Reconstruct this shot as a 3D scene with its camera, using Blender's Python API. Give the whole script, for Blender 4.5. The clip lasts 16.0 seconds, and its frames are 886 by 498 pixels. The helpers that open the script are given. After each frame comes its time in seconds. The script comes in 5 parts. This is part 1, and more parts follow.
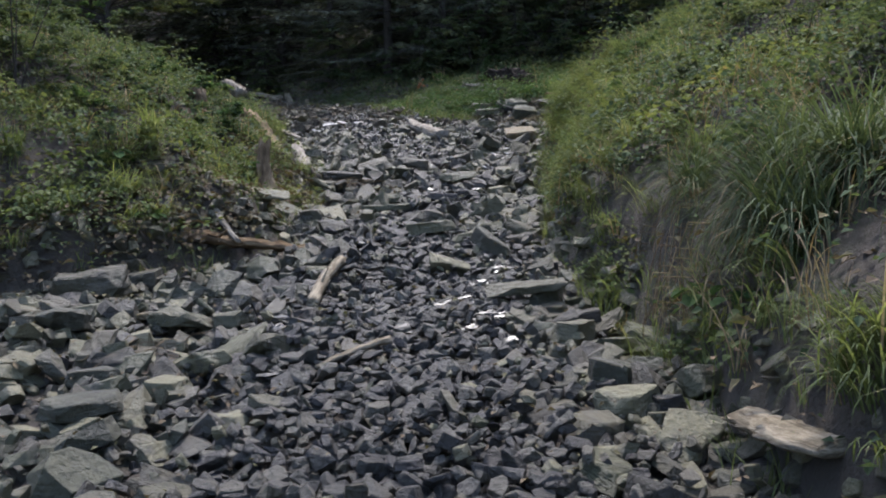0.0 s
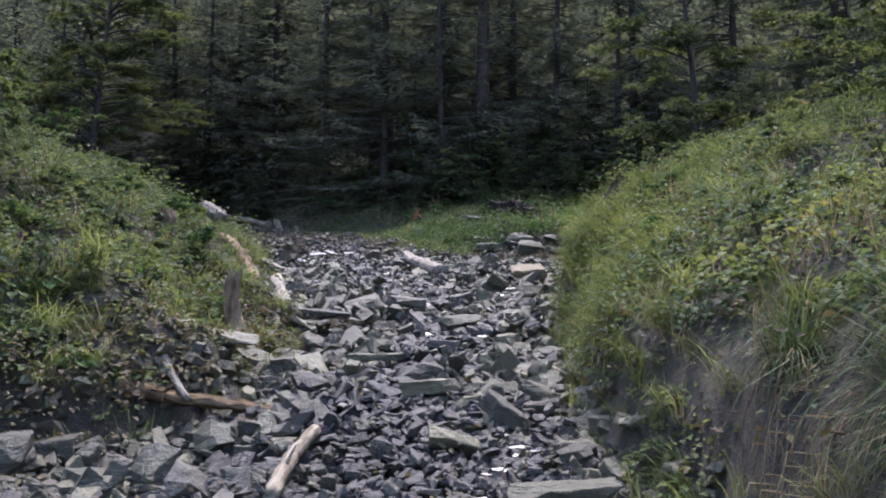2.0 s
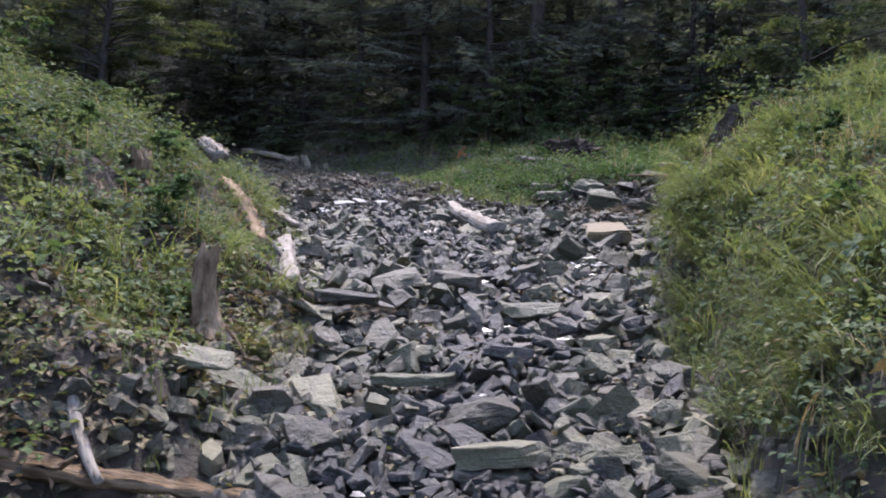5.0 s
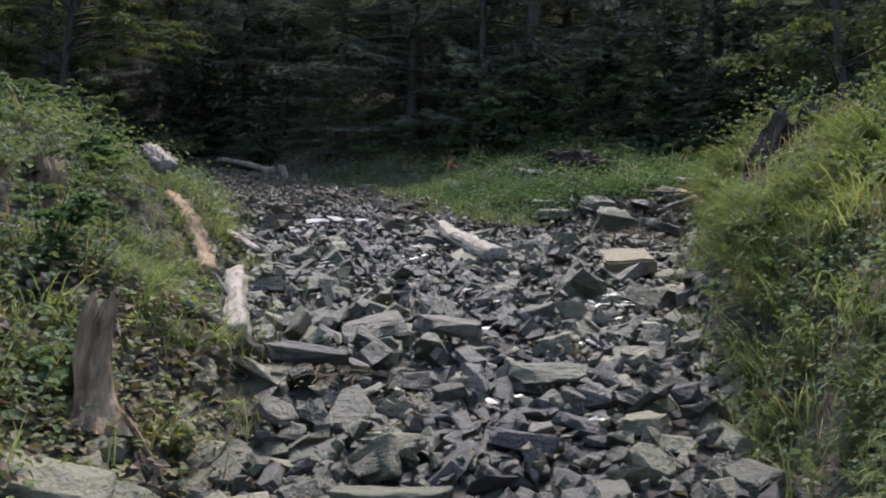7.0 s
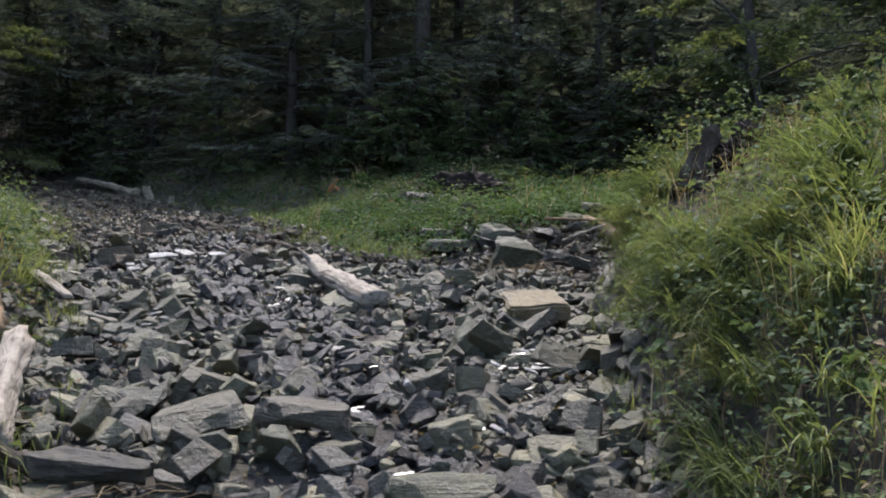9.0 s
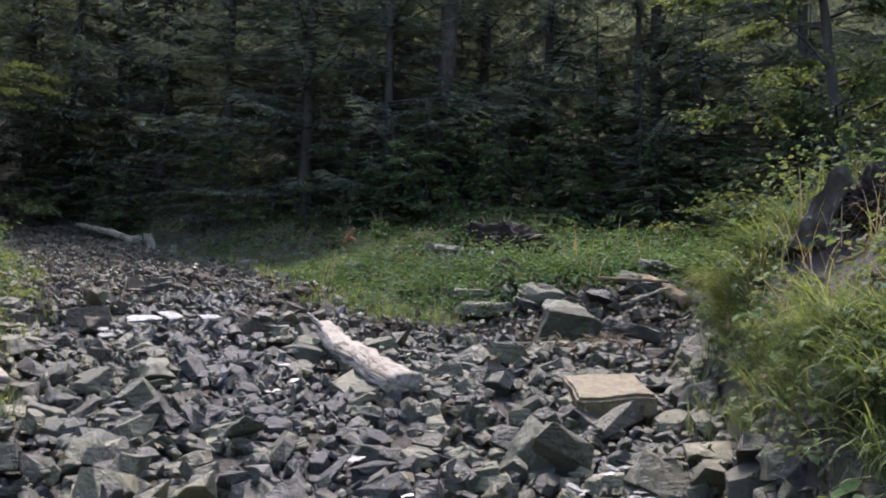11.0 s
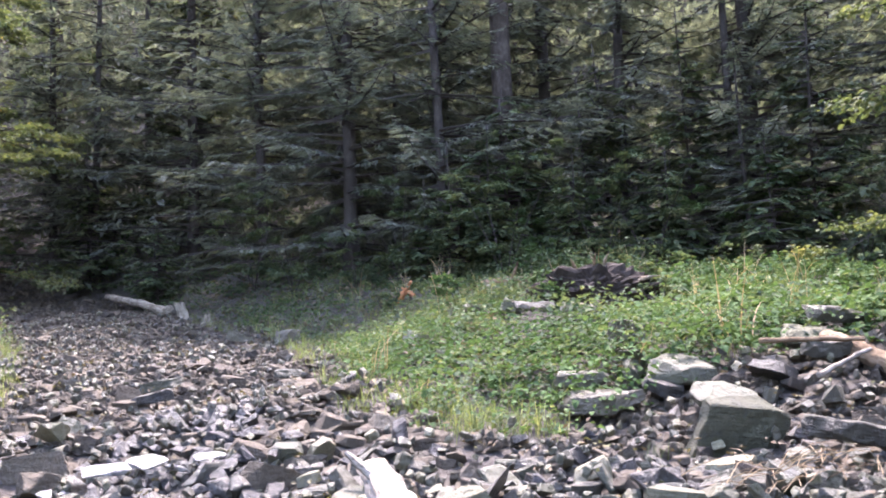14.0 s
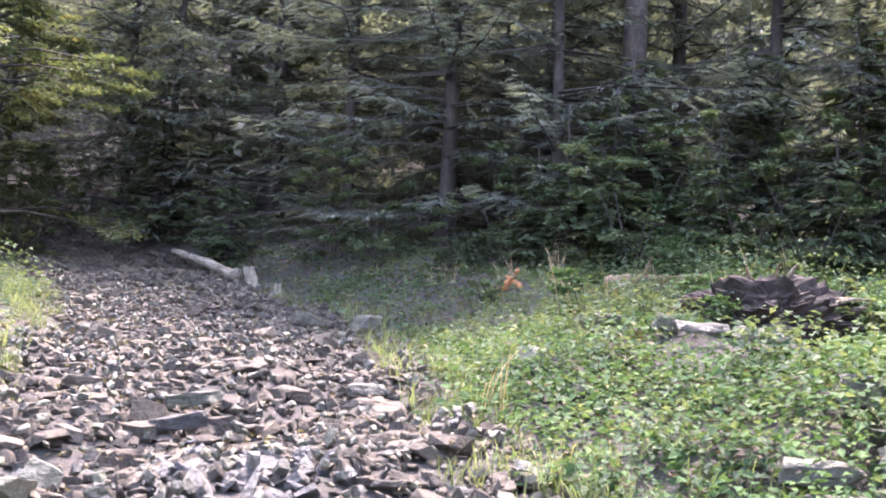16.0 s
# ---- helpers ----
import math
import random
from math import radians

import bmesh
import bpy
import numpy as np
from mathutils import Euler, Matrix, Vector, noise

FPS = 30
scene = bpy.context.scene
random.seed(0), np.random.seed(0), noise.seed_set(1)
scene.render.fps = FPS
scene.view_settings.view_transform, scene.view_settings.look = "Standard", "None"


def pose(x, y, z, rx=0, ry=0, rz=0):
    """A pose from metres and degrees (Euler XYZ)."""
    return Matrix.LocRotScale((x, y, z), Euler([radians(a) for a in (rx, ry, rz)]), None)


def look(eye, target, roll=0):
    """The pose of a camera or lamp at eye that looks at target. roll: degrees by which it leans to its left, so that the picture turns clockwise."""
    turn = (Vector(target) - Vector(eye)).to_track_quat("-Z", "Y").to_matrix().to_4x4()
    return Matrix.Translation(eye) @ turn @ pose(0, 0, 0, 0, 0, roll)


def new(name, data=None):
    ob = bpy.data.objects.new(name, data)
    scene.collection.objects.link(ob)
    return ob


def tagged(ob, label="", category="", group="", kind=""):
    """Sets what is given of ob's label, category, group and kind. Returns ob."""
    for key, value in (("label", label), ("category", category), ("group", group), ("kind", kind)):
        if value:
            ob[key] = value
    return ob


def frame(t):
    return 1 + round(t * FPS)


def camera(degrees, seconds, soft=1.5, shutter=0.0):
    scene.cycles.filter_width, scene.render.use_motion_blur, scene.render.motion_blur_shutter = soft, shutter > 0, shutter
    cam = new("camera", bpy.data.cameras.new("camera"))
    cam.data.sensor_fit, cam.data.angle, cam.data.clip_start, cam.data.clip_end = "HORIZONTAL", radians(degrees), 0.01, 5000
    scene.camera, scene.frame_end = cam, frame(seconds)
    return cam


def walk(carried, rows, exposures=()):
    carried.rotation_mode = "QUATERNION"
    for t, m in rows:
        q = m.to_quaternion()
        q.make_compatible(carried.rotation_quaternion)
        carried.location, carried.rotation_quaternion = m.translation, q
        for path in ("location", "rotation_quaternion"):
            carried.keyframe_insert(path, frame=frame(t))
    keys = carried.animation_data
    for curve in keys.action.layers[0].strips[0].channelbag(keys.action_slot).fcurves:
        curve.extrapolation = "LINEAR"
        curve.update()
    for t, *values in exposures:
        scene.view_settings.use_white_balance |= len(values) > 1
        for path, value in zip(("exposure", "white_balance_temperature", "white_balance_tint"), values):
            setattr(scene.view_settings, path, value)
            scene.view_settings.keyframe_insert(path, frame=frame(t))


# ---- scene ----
cam = camera(49.0, 16.0, soft=1.9)
PATH = [
    (0, (0.301, -0.165, 1.972), (0.226, 1.833, 1.897), -1.6),
    (0.5, (0.146, 0.182, 2.057), (0.129, 2.18, 2.127), 2.7),
    (1, (0.153, 0.605, 2.048), (0.142, 2.601, 2.171), 0.8),
    (1.5, (0.195, 1.122, 2.14), (0.227, 3.12, 2.207), -1.2),
    (2, (0.129, 1.59, 2.172), (0.078, 3.58, 2.366), 0.3),
    (2.5, (0.116, 2.062, 2.242), (0.06, 4.05, 2.458), -1.7),
    (3, (0.024, 2.549, 2.377), (-0.036, 4.538, 2.581), 0.4),
    (3.5, (0.054, 3.018, 2.467), (-0.074, 5.009, 2.607), -0.4),
    (4, (-0.048, 3.408, 2.516), (-0.111, 5.392, 2.761), 0.9),
    (4.5, (-0.04, 4.038, 2.538), (-0.15, 6.032, 2.636), -0.3),
    (4.7, (-0.09, 4.275, 2.6), (-0.205, 6.271, 2.666), 1.0),
    (6.8, (-0.355, 6.325, 2.927), (-0.495, 8.32, 2.966), 2.2),
    (7, (-0.338, 6.494, 2.953), (-0.435, 8.49, 3.031), 1.8),
    (7.5, (-0.388, 7.013, 3.003), (-0.402, 9.013, 3.005), 3.6),
    (8, (-0.36, 7.537, 3.026), (-0.249, 9.534, 2.998), 3.5),
    (8.5, (-0.184, 7.952, 3.142), (-0.066, 9.949, 3.17), -0.8),
    (9, (-0.234, 8.303, 3.213), (-0.11, 10.295, 3.34), 1.2),
    (9.5, (-0.293, 8.694, 3.261), (-0.147, 10.681, 3.427), 3.3),
    (9.7, (-0.395, 8.828, 3.252), (-0.315, 10.813, 3.486), 5.4),
    (11.8, (-0.35, 10.835, 3.64), (-0.25, 12.82, 3.866), 0.4),
    (12, (-0.41, 10.989, 3.673), (-0.292, 12.962, 3.981), 2.8),
    (12.5, (-0.292, 11.481, 3.736), (-0.265, 13.46, 4.028), -1.5),
    (13, (-0.508, 11.896, 3.865), (-0.439, 13.856, 4.258), 4.7),
    (13.5, (-0.482, 12.401, 3.964), (-0.448, 14.367, 4.332), 1.2),
    (14, (-0.464, 12.89, 4.093), (-0.49, 14.869, 4.384), -2.3),
    (14.5, (-0.599, 13.392, 4.177), (-0.668, 15.357, 4.544), 2.2),
    (15, (-0.729, 14.025, 4.345), (-0.774, 15.992, 4.703), 2.8),
    (15.5, (-0.806, 14.591, 4.423), (-0.949, 16.559, 4.75), 1.9),
    (16, (-0.95, 15.259, 4.577), (-1.139, 17.237, 4.804), 3.0),
]
walk(cam, [(t, look(eye, target, roll)) for t, eye, target, roll in PATH],
     exposures=[(0.0, 1.72, 6100, 15), (0.5, 1.9, 6050, 17), (3.5, 2.25, 5900, 24), (4.5, 2.33, 5950, 24), (7.0, 2.0, 6200, 16), (8.0, 1.9, 6300, 10), (9.5, 2.15, 6300, 18), (12.0, 2.85, 6250, 20), (12.5, 3.3, 6300, 24), (14.5, 3.8, 6300, 29), (15.5, 3.9, 6300, 29), (16.0, 4.2, 6400, 32)])

# ---------------------------------------------------------------- light
SUN_UP, SUN_ROUND = 67.0, 4.0      # degrees: height, and round from +y to the right
world = bpy.data.worlds.new("sky")
scene.world = world
world.use_nodes = True
wn, wl = world.node_tree.nodes, world.node_tree.links
sky = wn.new("ShaderNodeTexSky")
sky.sky_type = "NISHITA"
sky.sun_disc = False
sky.sun_elevation, sky.sun_rotation = radians(SUN_UP), radians(SUN_ROUND)
sky.air_density, sky.dust_density, sky.ozone_density = 1.0, 2.2, 1.0
wl.new(sky.outputs[0], wn["Background"].inputs[0])
wn["Background"].inputs[1].default_value = 0.14
sun = new("sun", bpy.data.lights.new("sun", "SUN"))
sun.data.energy, sun.data.angle, sun.data.color = 1.75, radians(6), (1.0, 0.95, 0.87)
sun.matrix_world = look((30 * math.sin(radians(SUN_ROUND)), 30, 30 * math.tan(radians(SUN_UP))), (0, 0, 0))

# ---------------------------------------------------------------- small tools
rng = np.random.default_rng(7)


def waves(seed, n, low, high):
    r = np.random.default_rng(seed)
    a, k = r.uniform(0, 2 * math.pi, n), np.exp(r.uniform(math.log(low), math.log(high), n))
    return np.stack([k * np.cos(a), k * np.sin(a), r.uniform(0, 6.28, n), (low / k) ** 0.8], 1)


WAVES = {"edge": waves(3, 9, 0.8, 4.0), "ground": waves(4, 16, 1.2, 9.0), "lump": waves(8, 12, 4.0, 9.0), "patch": waves(5, 10, 0.5, 2.5), "patch_b": waves(6, 10, 0.7, 3.0)}


def ripple(kind, x, y):
    """Smooth noise of about -1 to 1."""
    w = WAVES[kind]
    x, y = np.asarray(x, float), np.asarray(y, float)
    return sum(a * np.sin(kx * x + ky * y + p) for kx, ky, p, a in w) / (0.8 * np.sqrt((w[:, 3] ** 2).sum() * 2))


def smooth(a, b, v):
    t = np.clip((v - a) / (b - a), 0, 1)
    return t * t * (3 - 2 * t)


# ---------------------------------------------------------------- the lie of the land
BED_Y = (-60, -10, 0, 5, 7.8, 9.5, 12, 14, 16, 18.5, 20.5, 23, 27, 32, 36, 45, 60, 120, 700)
BED_Z = (-5, -0.9, 0.36, 0.98, 1.32, 1.66, 2.15, 2.58, 3.06, 3.58, 4.0, 4.4, 4.8, 5.75, 6.5, 10.5, 26, 75, 260)
LEFT_Y = (-10, 5, 7.3, 8.2, 9.3, 11, 13, 14.3, 16.7, 19.5, 22, 26, 29, 33, 40, 60)
LEFT_X = (-5.0, -5.9, -4.9, -2.7, -1.9, -1.75, -2.0, -2.3, -2.95, -3.9, -4.9, -6.6, -8.2, -11, -17, -30)
RIGHT_Y = (-10, 5, 7, 9, 13, 15, 16.5, 18, 18.8, 19.3, 20.5, 27, 31, 35, 40, 60)
RIGHT_X = (1.7, 1.45, 1.15, 1.05, 1.2, 1.5, 1.8, 2.0, 1.3, -0.2, -1.2, -2.7, -5.4, -8.4, -13, -27)
FOOT_Y = (-10, 5, 7, 9, 13, 15, 16.5, 18, 20, 23, 27, 40)
FOOT_X = (1.7, 1.45, 1.15, 1.05, 1.22, 1.52, 1.82, 2.35, 3.5, 6.0, 9.0, 14.0)


def bed(y):
    return np.interp(y, BED_Y, BED_Z)


def left_edge(y):
    return np.interp(y, LEFT_Y, LEFT_X)


def right_edge(y):
    return np.interp(y, RIGHT_Y, RIGHT_X)


def foot(y):
    return np.interp(y, FOOT_Y, FOOT_X)


def land(x, y):
    """The height of the bare ground."""
    x, y = np.asarray(x, float), np.asarray(y, float)
    e = 0.16 * ripple("edge", x, y) * smooth(3, 7, y)
    z = bed(y)
    s = x - foot(y) + e
    rise = np.interp(s, (0, 0.1, 0.3, 0.65, 1.3, 2.4, 4, 7, 12, 30, 90, 600), (0, 0.36, 0.8, 1.15, 1.5, 1.95, 2.55, 3.4, 4.6, 10, 35, 160))
    z = z + rise * np.interp(y, (-10, 0, 5, 7, 16.5, 18, 20, 25, 40), (0.5, 0.7, 0.9, 1, 1, 0.75, 0.4, 0.25, 0.5))
    s = left_edge(y) - x + e
    rise = np.interp(s, (0, 0.2, 1.1, 2.2, 4, 8, 15, 40, 90, 600), (0, 0.2, 0.68, 1.32, 2.1, 3.2, 5, 13, 35, 160))
    z = z + rise * np.interp(y, (-10, 6, 8.2, 9.2, 17, 19.5, 22, 26, 32), (0.3, 0.35, 0.8, 1, 1, 0.6, 0.4, 0.35, 0.6))
    z = z + (0.16 + 0.08 * ripple("lump", x, y)) * smooth(0.02, 0.25, s) * (1 - smooth(0.6, 1.8, s)) * smooth(7.0, 8.0, y) * (1 - smooth(9.6, 10.6, y))
    z = z + 0.1 * ripple("lump", x, y) * smooth(0.5, 1.2, s) * smooth(7, 9, y) * (1 - smooth(18, 20, y))
    z = z + 0.14 * ripple("lump", x, y) * smooth(0.3, 0.9, x - foot(y)) * (1 - smooth(18, 20, y))
    s = x - right_edge(y)
    z = z + smooth(18.6, 20.5, y) * (smooth(0, 2.2, s) * np.interp(y, (19, 23, 28, 32), (0.1, 0.36, 0.6, 0.7)) + 0.03 * np.clip(s, 0, 14))
    near = smooth(-6, 2, y) * (1 - smooth(40, 70, y))
    return z + (0.045 + 0.03 * smooth(0, 2, np.abs(x))) * ripple("ground", x, y) * (0.3 + 0.7 * near)


def runnel(y):
    return -0.25 + 0.45 * np.sin(y * 0.55 + 1.0) + np.interp(y, (16, 20, 27, 33), (0, -1.6, -4, -7))


def in_bed(x, y, slack=0.0):
    e = 0.28 * ripple("edge", x, y)
    main = (x > left_edge(y) - slack + e) & (x < right_edge(y) + slack * 0.5 + e) & ((x < foot(y) - 0.02) | (y > 18))
    u = ((x - 0.2) * 2.9 + (y - 18.5) * 1.5) / 10.66
    away = np.abs((x - 0.2) * 1.5 - (y - 18.5) * 2.9) / 3.265
    spur = (u > -0.1) & (u < 1.1) & (away < 0.8 + 0.5 * e)
    return main | spur


# ---------------------------------------------------------------- mesh tools
def mesh_of(name, verts, tris, mat, smooth_faces=False):
    me = bpy.data.meshes.new(name)
    verts, tris = np.asarray(verts, np.float32), np.asarray(tris, np.int32)
    me.vertices.add(len(verts))
    me.vertices.foreach_set("co", verts.ravel())
    me.loops.add(tris.size)
    me.loops.foreach_set("vertex_index", tris.ravel())
    me.polygons.add(len(tris))
    me.polygons.foreach_set("loop_start", np.arange(0, tris.size, 3, dtype=np.int32))
    me.polygons.foreach_set("loop_total", np.full(len(tris), 3, np.int32))
    me.update(calc_edges=True)
    me.polygons.foreach_set("use_smooth", np.full(len(tris), smooth_faces))
    me.materials.append(mat)
    return me


def bm_mesh(name, bm, mat, smooth_faces=False):
    me = bpy.data.meshes.new(name)
    if smooth_faces:
        for f in bm.faces:
            f.smooth = True
    bm.to_mesh(me)
    bm.free()
    me.materials.append(mat)
    return me


def part(name, me, parent, label=""):
    ob = new(name, me)
    ob.parent = parent
    return tagged(ob, label)


def turns(n, tilt, r):
    """n random turns about z after a tilt of up to so many degrees."""
    a, b, c = r.uniform(0, 2 * math.pi, n), np.radians(r.normal(0, tilt, n)), np.radians(r.normal(0, tilt, n))
    ca, sa, cb, sb, cc, sc = np.cos(a), np.sin(a), np.cos(b), np.sin(b), np.cos(c), np.sin(c)
    o, z = np.ones(n), np.zeros(n)
    rz = np.stack([ca, -sa, z, sa, ca, z, z, z, o], 1).reshape(-1, 3, 3)
    rx = np.stack([o, z, z, z, cb, -sb, z, sb, cb], 1).reshape(-1, 3, 3)
    ry = np.stack([cc, z, sc, z, o, z, -sc, z, cc], 1).reshape(-1, 3, 3)
    return np.einsum("nij,njk,nkl->nil", rx, ry, rz)


def tube(path, radii, sides=8, rough=0.0, seed=0):
    """A bent tapered stem: verts and tris."""
    r = np.random.default_rng(seed)
    path, radii = np.asarray(path, float), np.asarray(radii, float)
    along = np.gradient(path, axis=0)
    along /= np.linalg.norm(along, axis=1, keepdims=True) + 1e-9
    ref = np.array([0, 0, 1.0]) if abs(along[:, 2]).mean() < 0.8 else np.array([1.0, 0, 0])
    u = np.cross(along, ref)
    u /= np.linalg.norm(u, axis=1, keepdims=True) + 1e-9
    v = np.cross(along, u)
    a = np.linspace(0, 2 * math.pi, sides, endpoint=False)
    ring = u[:, None] * np.cos(a)[None, :, None] + v[:, None] * np.sin(a)[None, :, None]
    wob = 1 + rough * r.normal(0, 1, (1, sides)) + 0.5 * rough * r.normal(0, 1, (len(path), sides))
    pts = (path[:, None] + ring * (radii[:, None] * wob)[..., None]).reshape(-1, 3)
    n, tris = len(path), []
    for i in range(n - 1):
        for j in range(sides):
            k = (j + 1) % sides
            p, q, s, t = i * sides + j, i * sides + k, (i + 1) * sides + j, (i + 1) * sides + k
            tris += [(p, q, t), (p, t, s)]
    c0, c1 = len(pts), len(pts) + 1
    pts = np.vstack([pts, path[0], path[-1]])
    for j in range(sides):
        k = (j + 1) % sides
        tris += [(c0, k, j), (c1, (n - 1) * sides + j, (n - 1) * sides + k)]
    return pts, np.array(tris)


def joined(pieces):
    vs, ts, n = [], [], 0
    for v, t in pieces:
        vs.append(v)
        ts.append(t + n)
        n += len(v)
    return np.vstack(vs), np.vstack(ts)


# ---------------------------------------------------------------- materials
def material(name):
    m = bpy.data.materials.new(name)
    m.use_nodes = True
    return m, m.node_tree.nodes, m.node_tree.links, m.node_tree.nodes["Principled BSDF"]


def ramp(nodes, stops):
    n = nodes.new("ShaderNodeValToRGB")
    els = n.color_ramp.elements
    while len(els) < len(stops):
        els.new(0.5)
    for e, (p, c) in zip(els, stops):
        e.position, e.color = p, (*c, 1)
    return n


def tex(nodes, links, coord, scale, detail=4, rough=0.6):
    n = nodes.new("ShaderNodeTexNoise")
    n.inputs["Scale"].default_value, n.inputs["Detail"].default_value, n.inputs["Roughness"].default_value = scale, detail, rough
    links.new(coord, n.inputs["Vector"])
    return n


def blend(nodes, links, kind, fac, a, b):
    n = nodes.new("ShaderNodeMix")
    n.data_type, n.blend_type = "RGBA", kind
    for sock, v in ((n.inputs[0], fac), (n.inputs[6], a), (n.inputs[7], b)):
        if hasattr(v, "is_linked"):
            links.new(v, sock)
        else:
            sock.default_value = v
    return n.outputs[2]


def maths(nodes, links, op, a, b):
    n = nodes.new("ShaderNodeMath")
    n.operation = op
    for sock, v in zip(n.inputs, (a, b)):
        if hasattr(v, "is_linked"):
            links.new(v, sock)
        else:
            sock.default_value = v
    return n.outputs[0]


def piece_random(nodes, links):
    """A random number of each thing, and of each joined piece."""
    a, b = nodes.new("ShaderNodeObjectInfo"), nodes.new("ShaderNodeNewGeometry")
    return maths(nodes, links, "FRACT", maths(nodes, links, "ADD", a.outputs["Random"], b.outputs["Random Per Island"]), 0.0)


def bump(nodes, links, shader, height, strength, distance, worn=0.0):
    """Relief; worn: the radius to which the edges look rubbed down."""
    n = nodes.new("ShaderNodeBump")
    if worn:
        w = nodes.new("ShaderNodeBevel")
        w.samples, w.inputs["Radius"].default_value = 3, worn
        links.new(w.outputs[0], n.inputs["Normal"])
    n.inputs["Strength"].default_value, n.inputs["Distance"].default_value = strength, distance
    links.new(height, n.inputs["Height"])
    links.new(n.outputs[0], shader.inputs["Normal"])


def stone_material(name, stops, rough=(0.45, 0.8), stains=1.0):
    m, nodes, links, sh = material(name)
    geo = nodes.new("ShaderNodeNewGeometry").outputs["Position"]
    rnd = piece_random(nodes, links)
    tone = ramp(nodes, stops)
    links.new(rnd, tone.inputs[0])
    grain, stain = tex(nodes, links, geo, 55, 6, 0.7), tex(nodes, links, geo, 7, 5, 0.65)
    g = ramp(nodes, [(0.3, (0.62, 0.62, 0.62)), (0.7, (1.3, 1.3, 1.3))])
    links.new(grain.outputs[0], g.inputs[0])
    col = blend(nodes, links, "MULTIPLY", 0.8, tone.outputs[0], g.outputs[0])
    lichen = ramp(nodes, [(0.55, (0, 0, 0)), (0.72, (1, 1, 1))])
    links.new(stain.outputs[0], lichen.inputs[0])
    col = blend(nodes, links, "MIX", maths(nodes, links, "MULTIPLY", lichen.outputs[0], 0.45 * stains), col, (0.13, 0.12, 0.085, 1))
    dark = ramp(nodes, [(0.28, (1, 1, 1)), (0.45, (0, 0, 0))])
    links.new(stain.outputs[0], dark.inputs[0])
    col = blend(nodes, links, "MIX", maths(nodes, links, "MULTIPLY", dark.outputs[0], 0.6 * stains), col, (0.035, 0.035, 0.037, 1))
    links.new(col, sh.inputs["Base Color"])
    r = nodes.new("ShaderNodeMapRange")
    r.inputs[3].default_value, r.inputs[4].default_value = rough
    links.new(stain.outputs[0], r.inputs[0])
    links.new(r.outputs[0], sh.inputs["Roughness"])
    sh.inputs["Specular IOR Level"].default_value = 0.4
    both = maths(nodes, links, "ADD", maths(nodes, links, "MULTIPLY", grain.outputs[0], 0.4), tex(nodes, links, geo, 16, 5).outputs[0])
    mp = nodes.new("ShaderNodeMapping")      # thin beds of the shale
    mp.inputs["Scale"].default_value = (3, 3, 34)
    links.new(nodes.new("ShaderNodeTexCoord").outputs["Object"], mp.inputs[0])
    beds = tex(nodes, links, mp.outputs[0], 1, 4, 0.6)
    both = maths(nodes, links, "ADD", both, maths(nodes, links, "MULTIPLY", beds.outputs[0], 0.42))
    bump(nodes, links, sh, both, 0.8, 0.06, 0.014)
    return m


def leaf_material(name, stops, glow=0.4, rough=0.68, through_tint=(1.18, 1.18, 0.66), gloss=0.12):
    """Leaves: each of its own green, letting some light through."""
    m, nodes, links, sh = material(name)
    rnd = piece_random(nodes, links)
    tone = ramp(nodes, stops)
    geo = nodes.new("ShaderNodeNewGeometry").outputs["Position"]
    patch = tex(nodes, links, geo, 1.3, 4)
    mixed = maths(nodes, links, "ADD", maths(nodes, links, "MULTIPLY", rnd, 0.5), maths(nodes, links, "SUBTRACT", maths(nodes, links, "MULTIPLY", patch.outputs[0], 1.5), 0.5))
    links.new(mixed, tone.inputs[0])
    fine = ramp(nodes, [(0.3, (0.7, 0.7, 0.7)), (0.7, (1.2, 1.2, 1.2))])
    links.new(tex(nodes, links, geo, 40, 3).outputs[0], fine.inputs[0])
    col = blend(nodes, links, "MULTIPLY", 1.0, tone.outputs[0], fine.outputs[0])
    links.new(col, sh.inputs["Base Color"])
    sh.inputs["Roughness"].default_value = rough
    sh.inputs["Specular IOR Level"].default_value = gloss
    tr, mx = nodes.new("ShaderNodeBsdfTranslucent"), nodes.new("ShaderNodeMixShader")
    links.new(blend(nodes, links, "MULTIPLY", 1.0, col, (*through_tint, 1)), tr.inputs[0])
    mx.inputs[0].default_value = glow
    links.new(sh.outputs[0], mx.inputs[1])
    links.new(tr.outputs[0], mx.inputs[2])
    links.new(mx.outputs[0], nodes["Material Output"].inputs[0])
    return m


def wood_material(name, stops, stretch=(40, 40, 4), depth=0.01):
    m, nodes, links, sh = material(name)
    co = nodes.new("ShaderNodeTexCoord").outputs["Object"]
    mp = nodes.new("ShaderNodeMapping")
    mp.inputs["Scale"].default_value = stretch
    links.new(co, mp.inputs[0])
    n, n2 = tex(nodes, links, mp.outputs[0], 1, 6, 0.65), tex(nodes, links, co, 6, 4)
    tone = ramp(nodes, stops)
    links.new(maths(nodes, links, "ADD", maths(nodes, links, "MULTIPLY", n.outputs[0], 0.65), maths(nodes, links, "MULTIPLY", n2.outputs[0], 0.4)), tone.inputs[0])
    links.new(tone.outputs[0], sh.inputs["Base Color"])
    sh.inputs["Roughness"].default_value = 0.9
    sh.inputs["Specular IOR Level"].default_value = 0.15
    bump(nodes, links, sh, n.outputs[0], 0.9, depth)
    return m


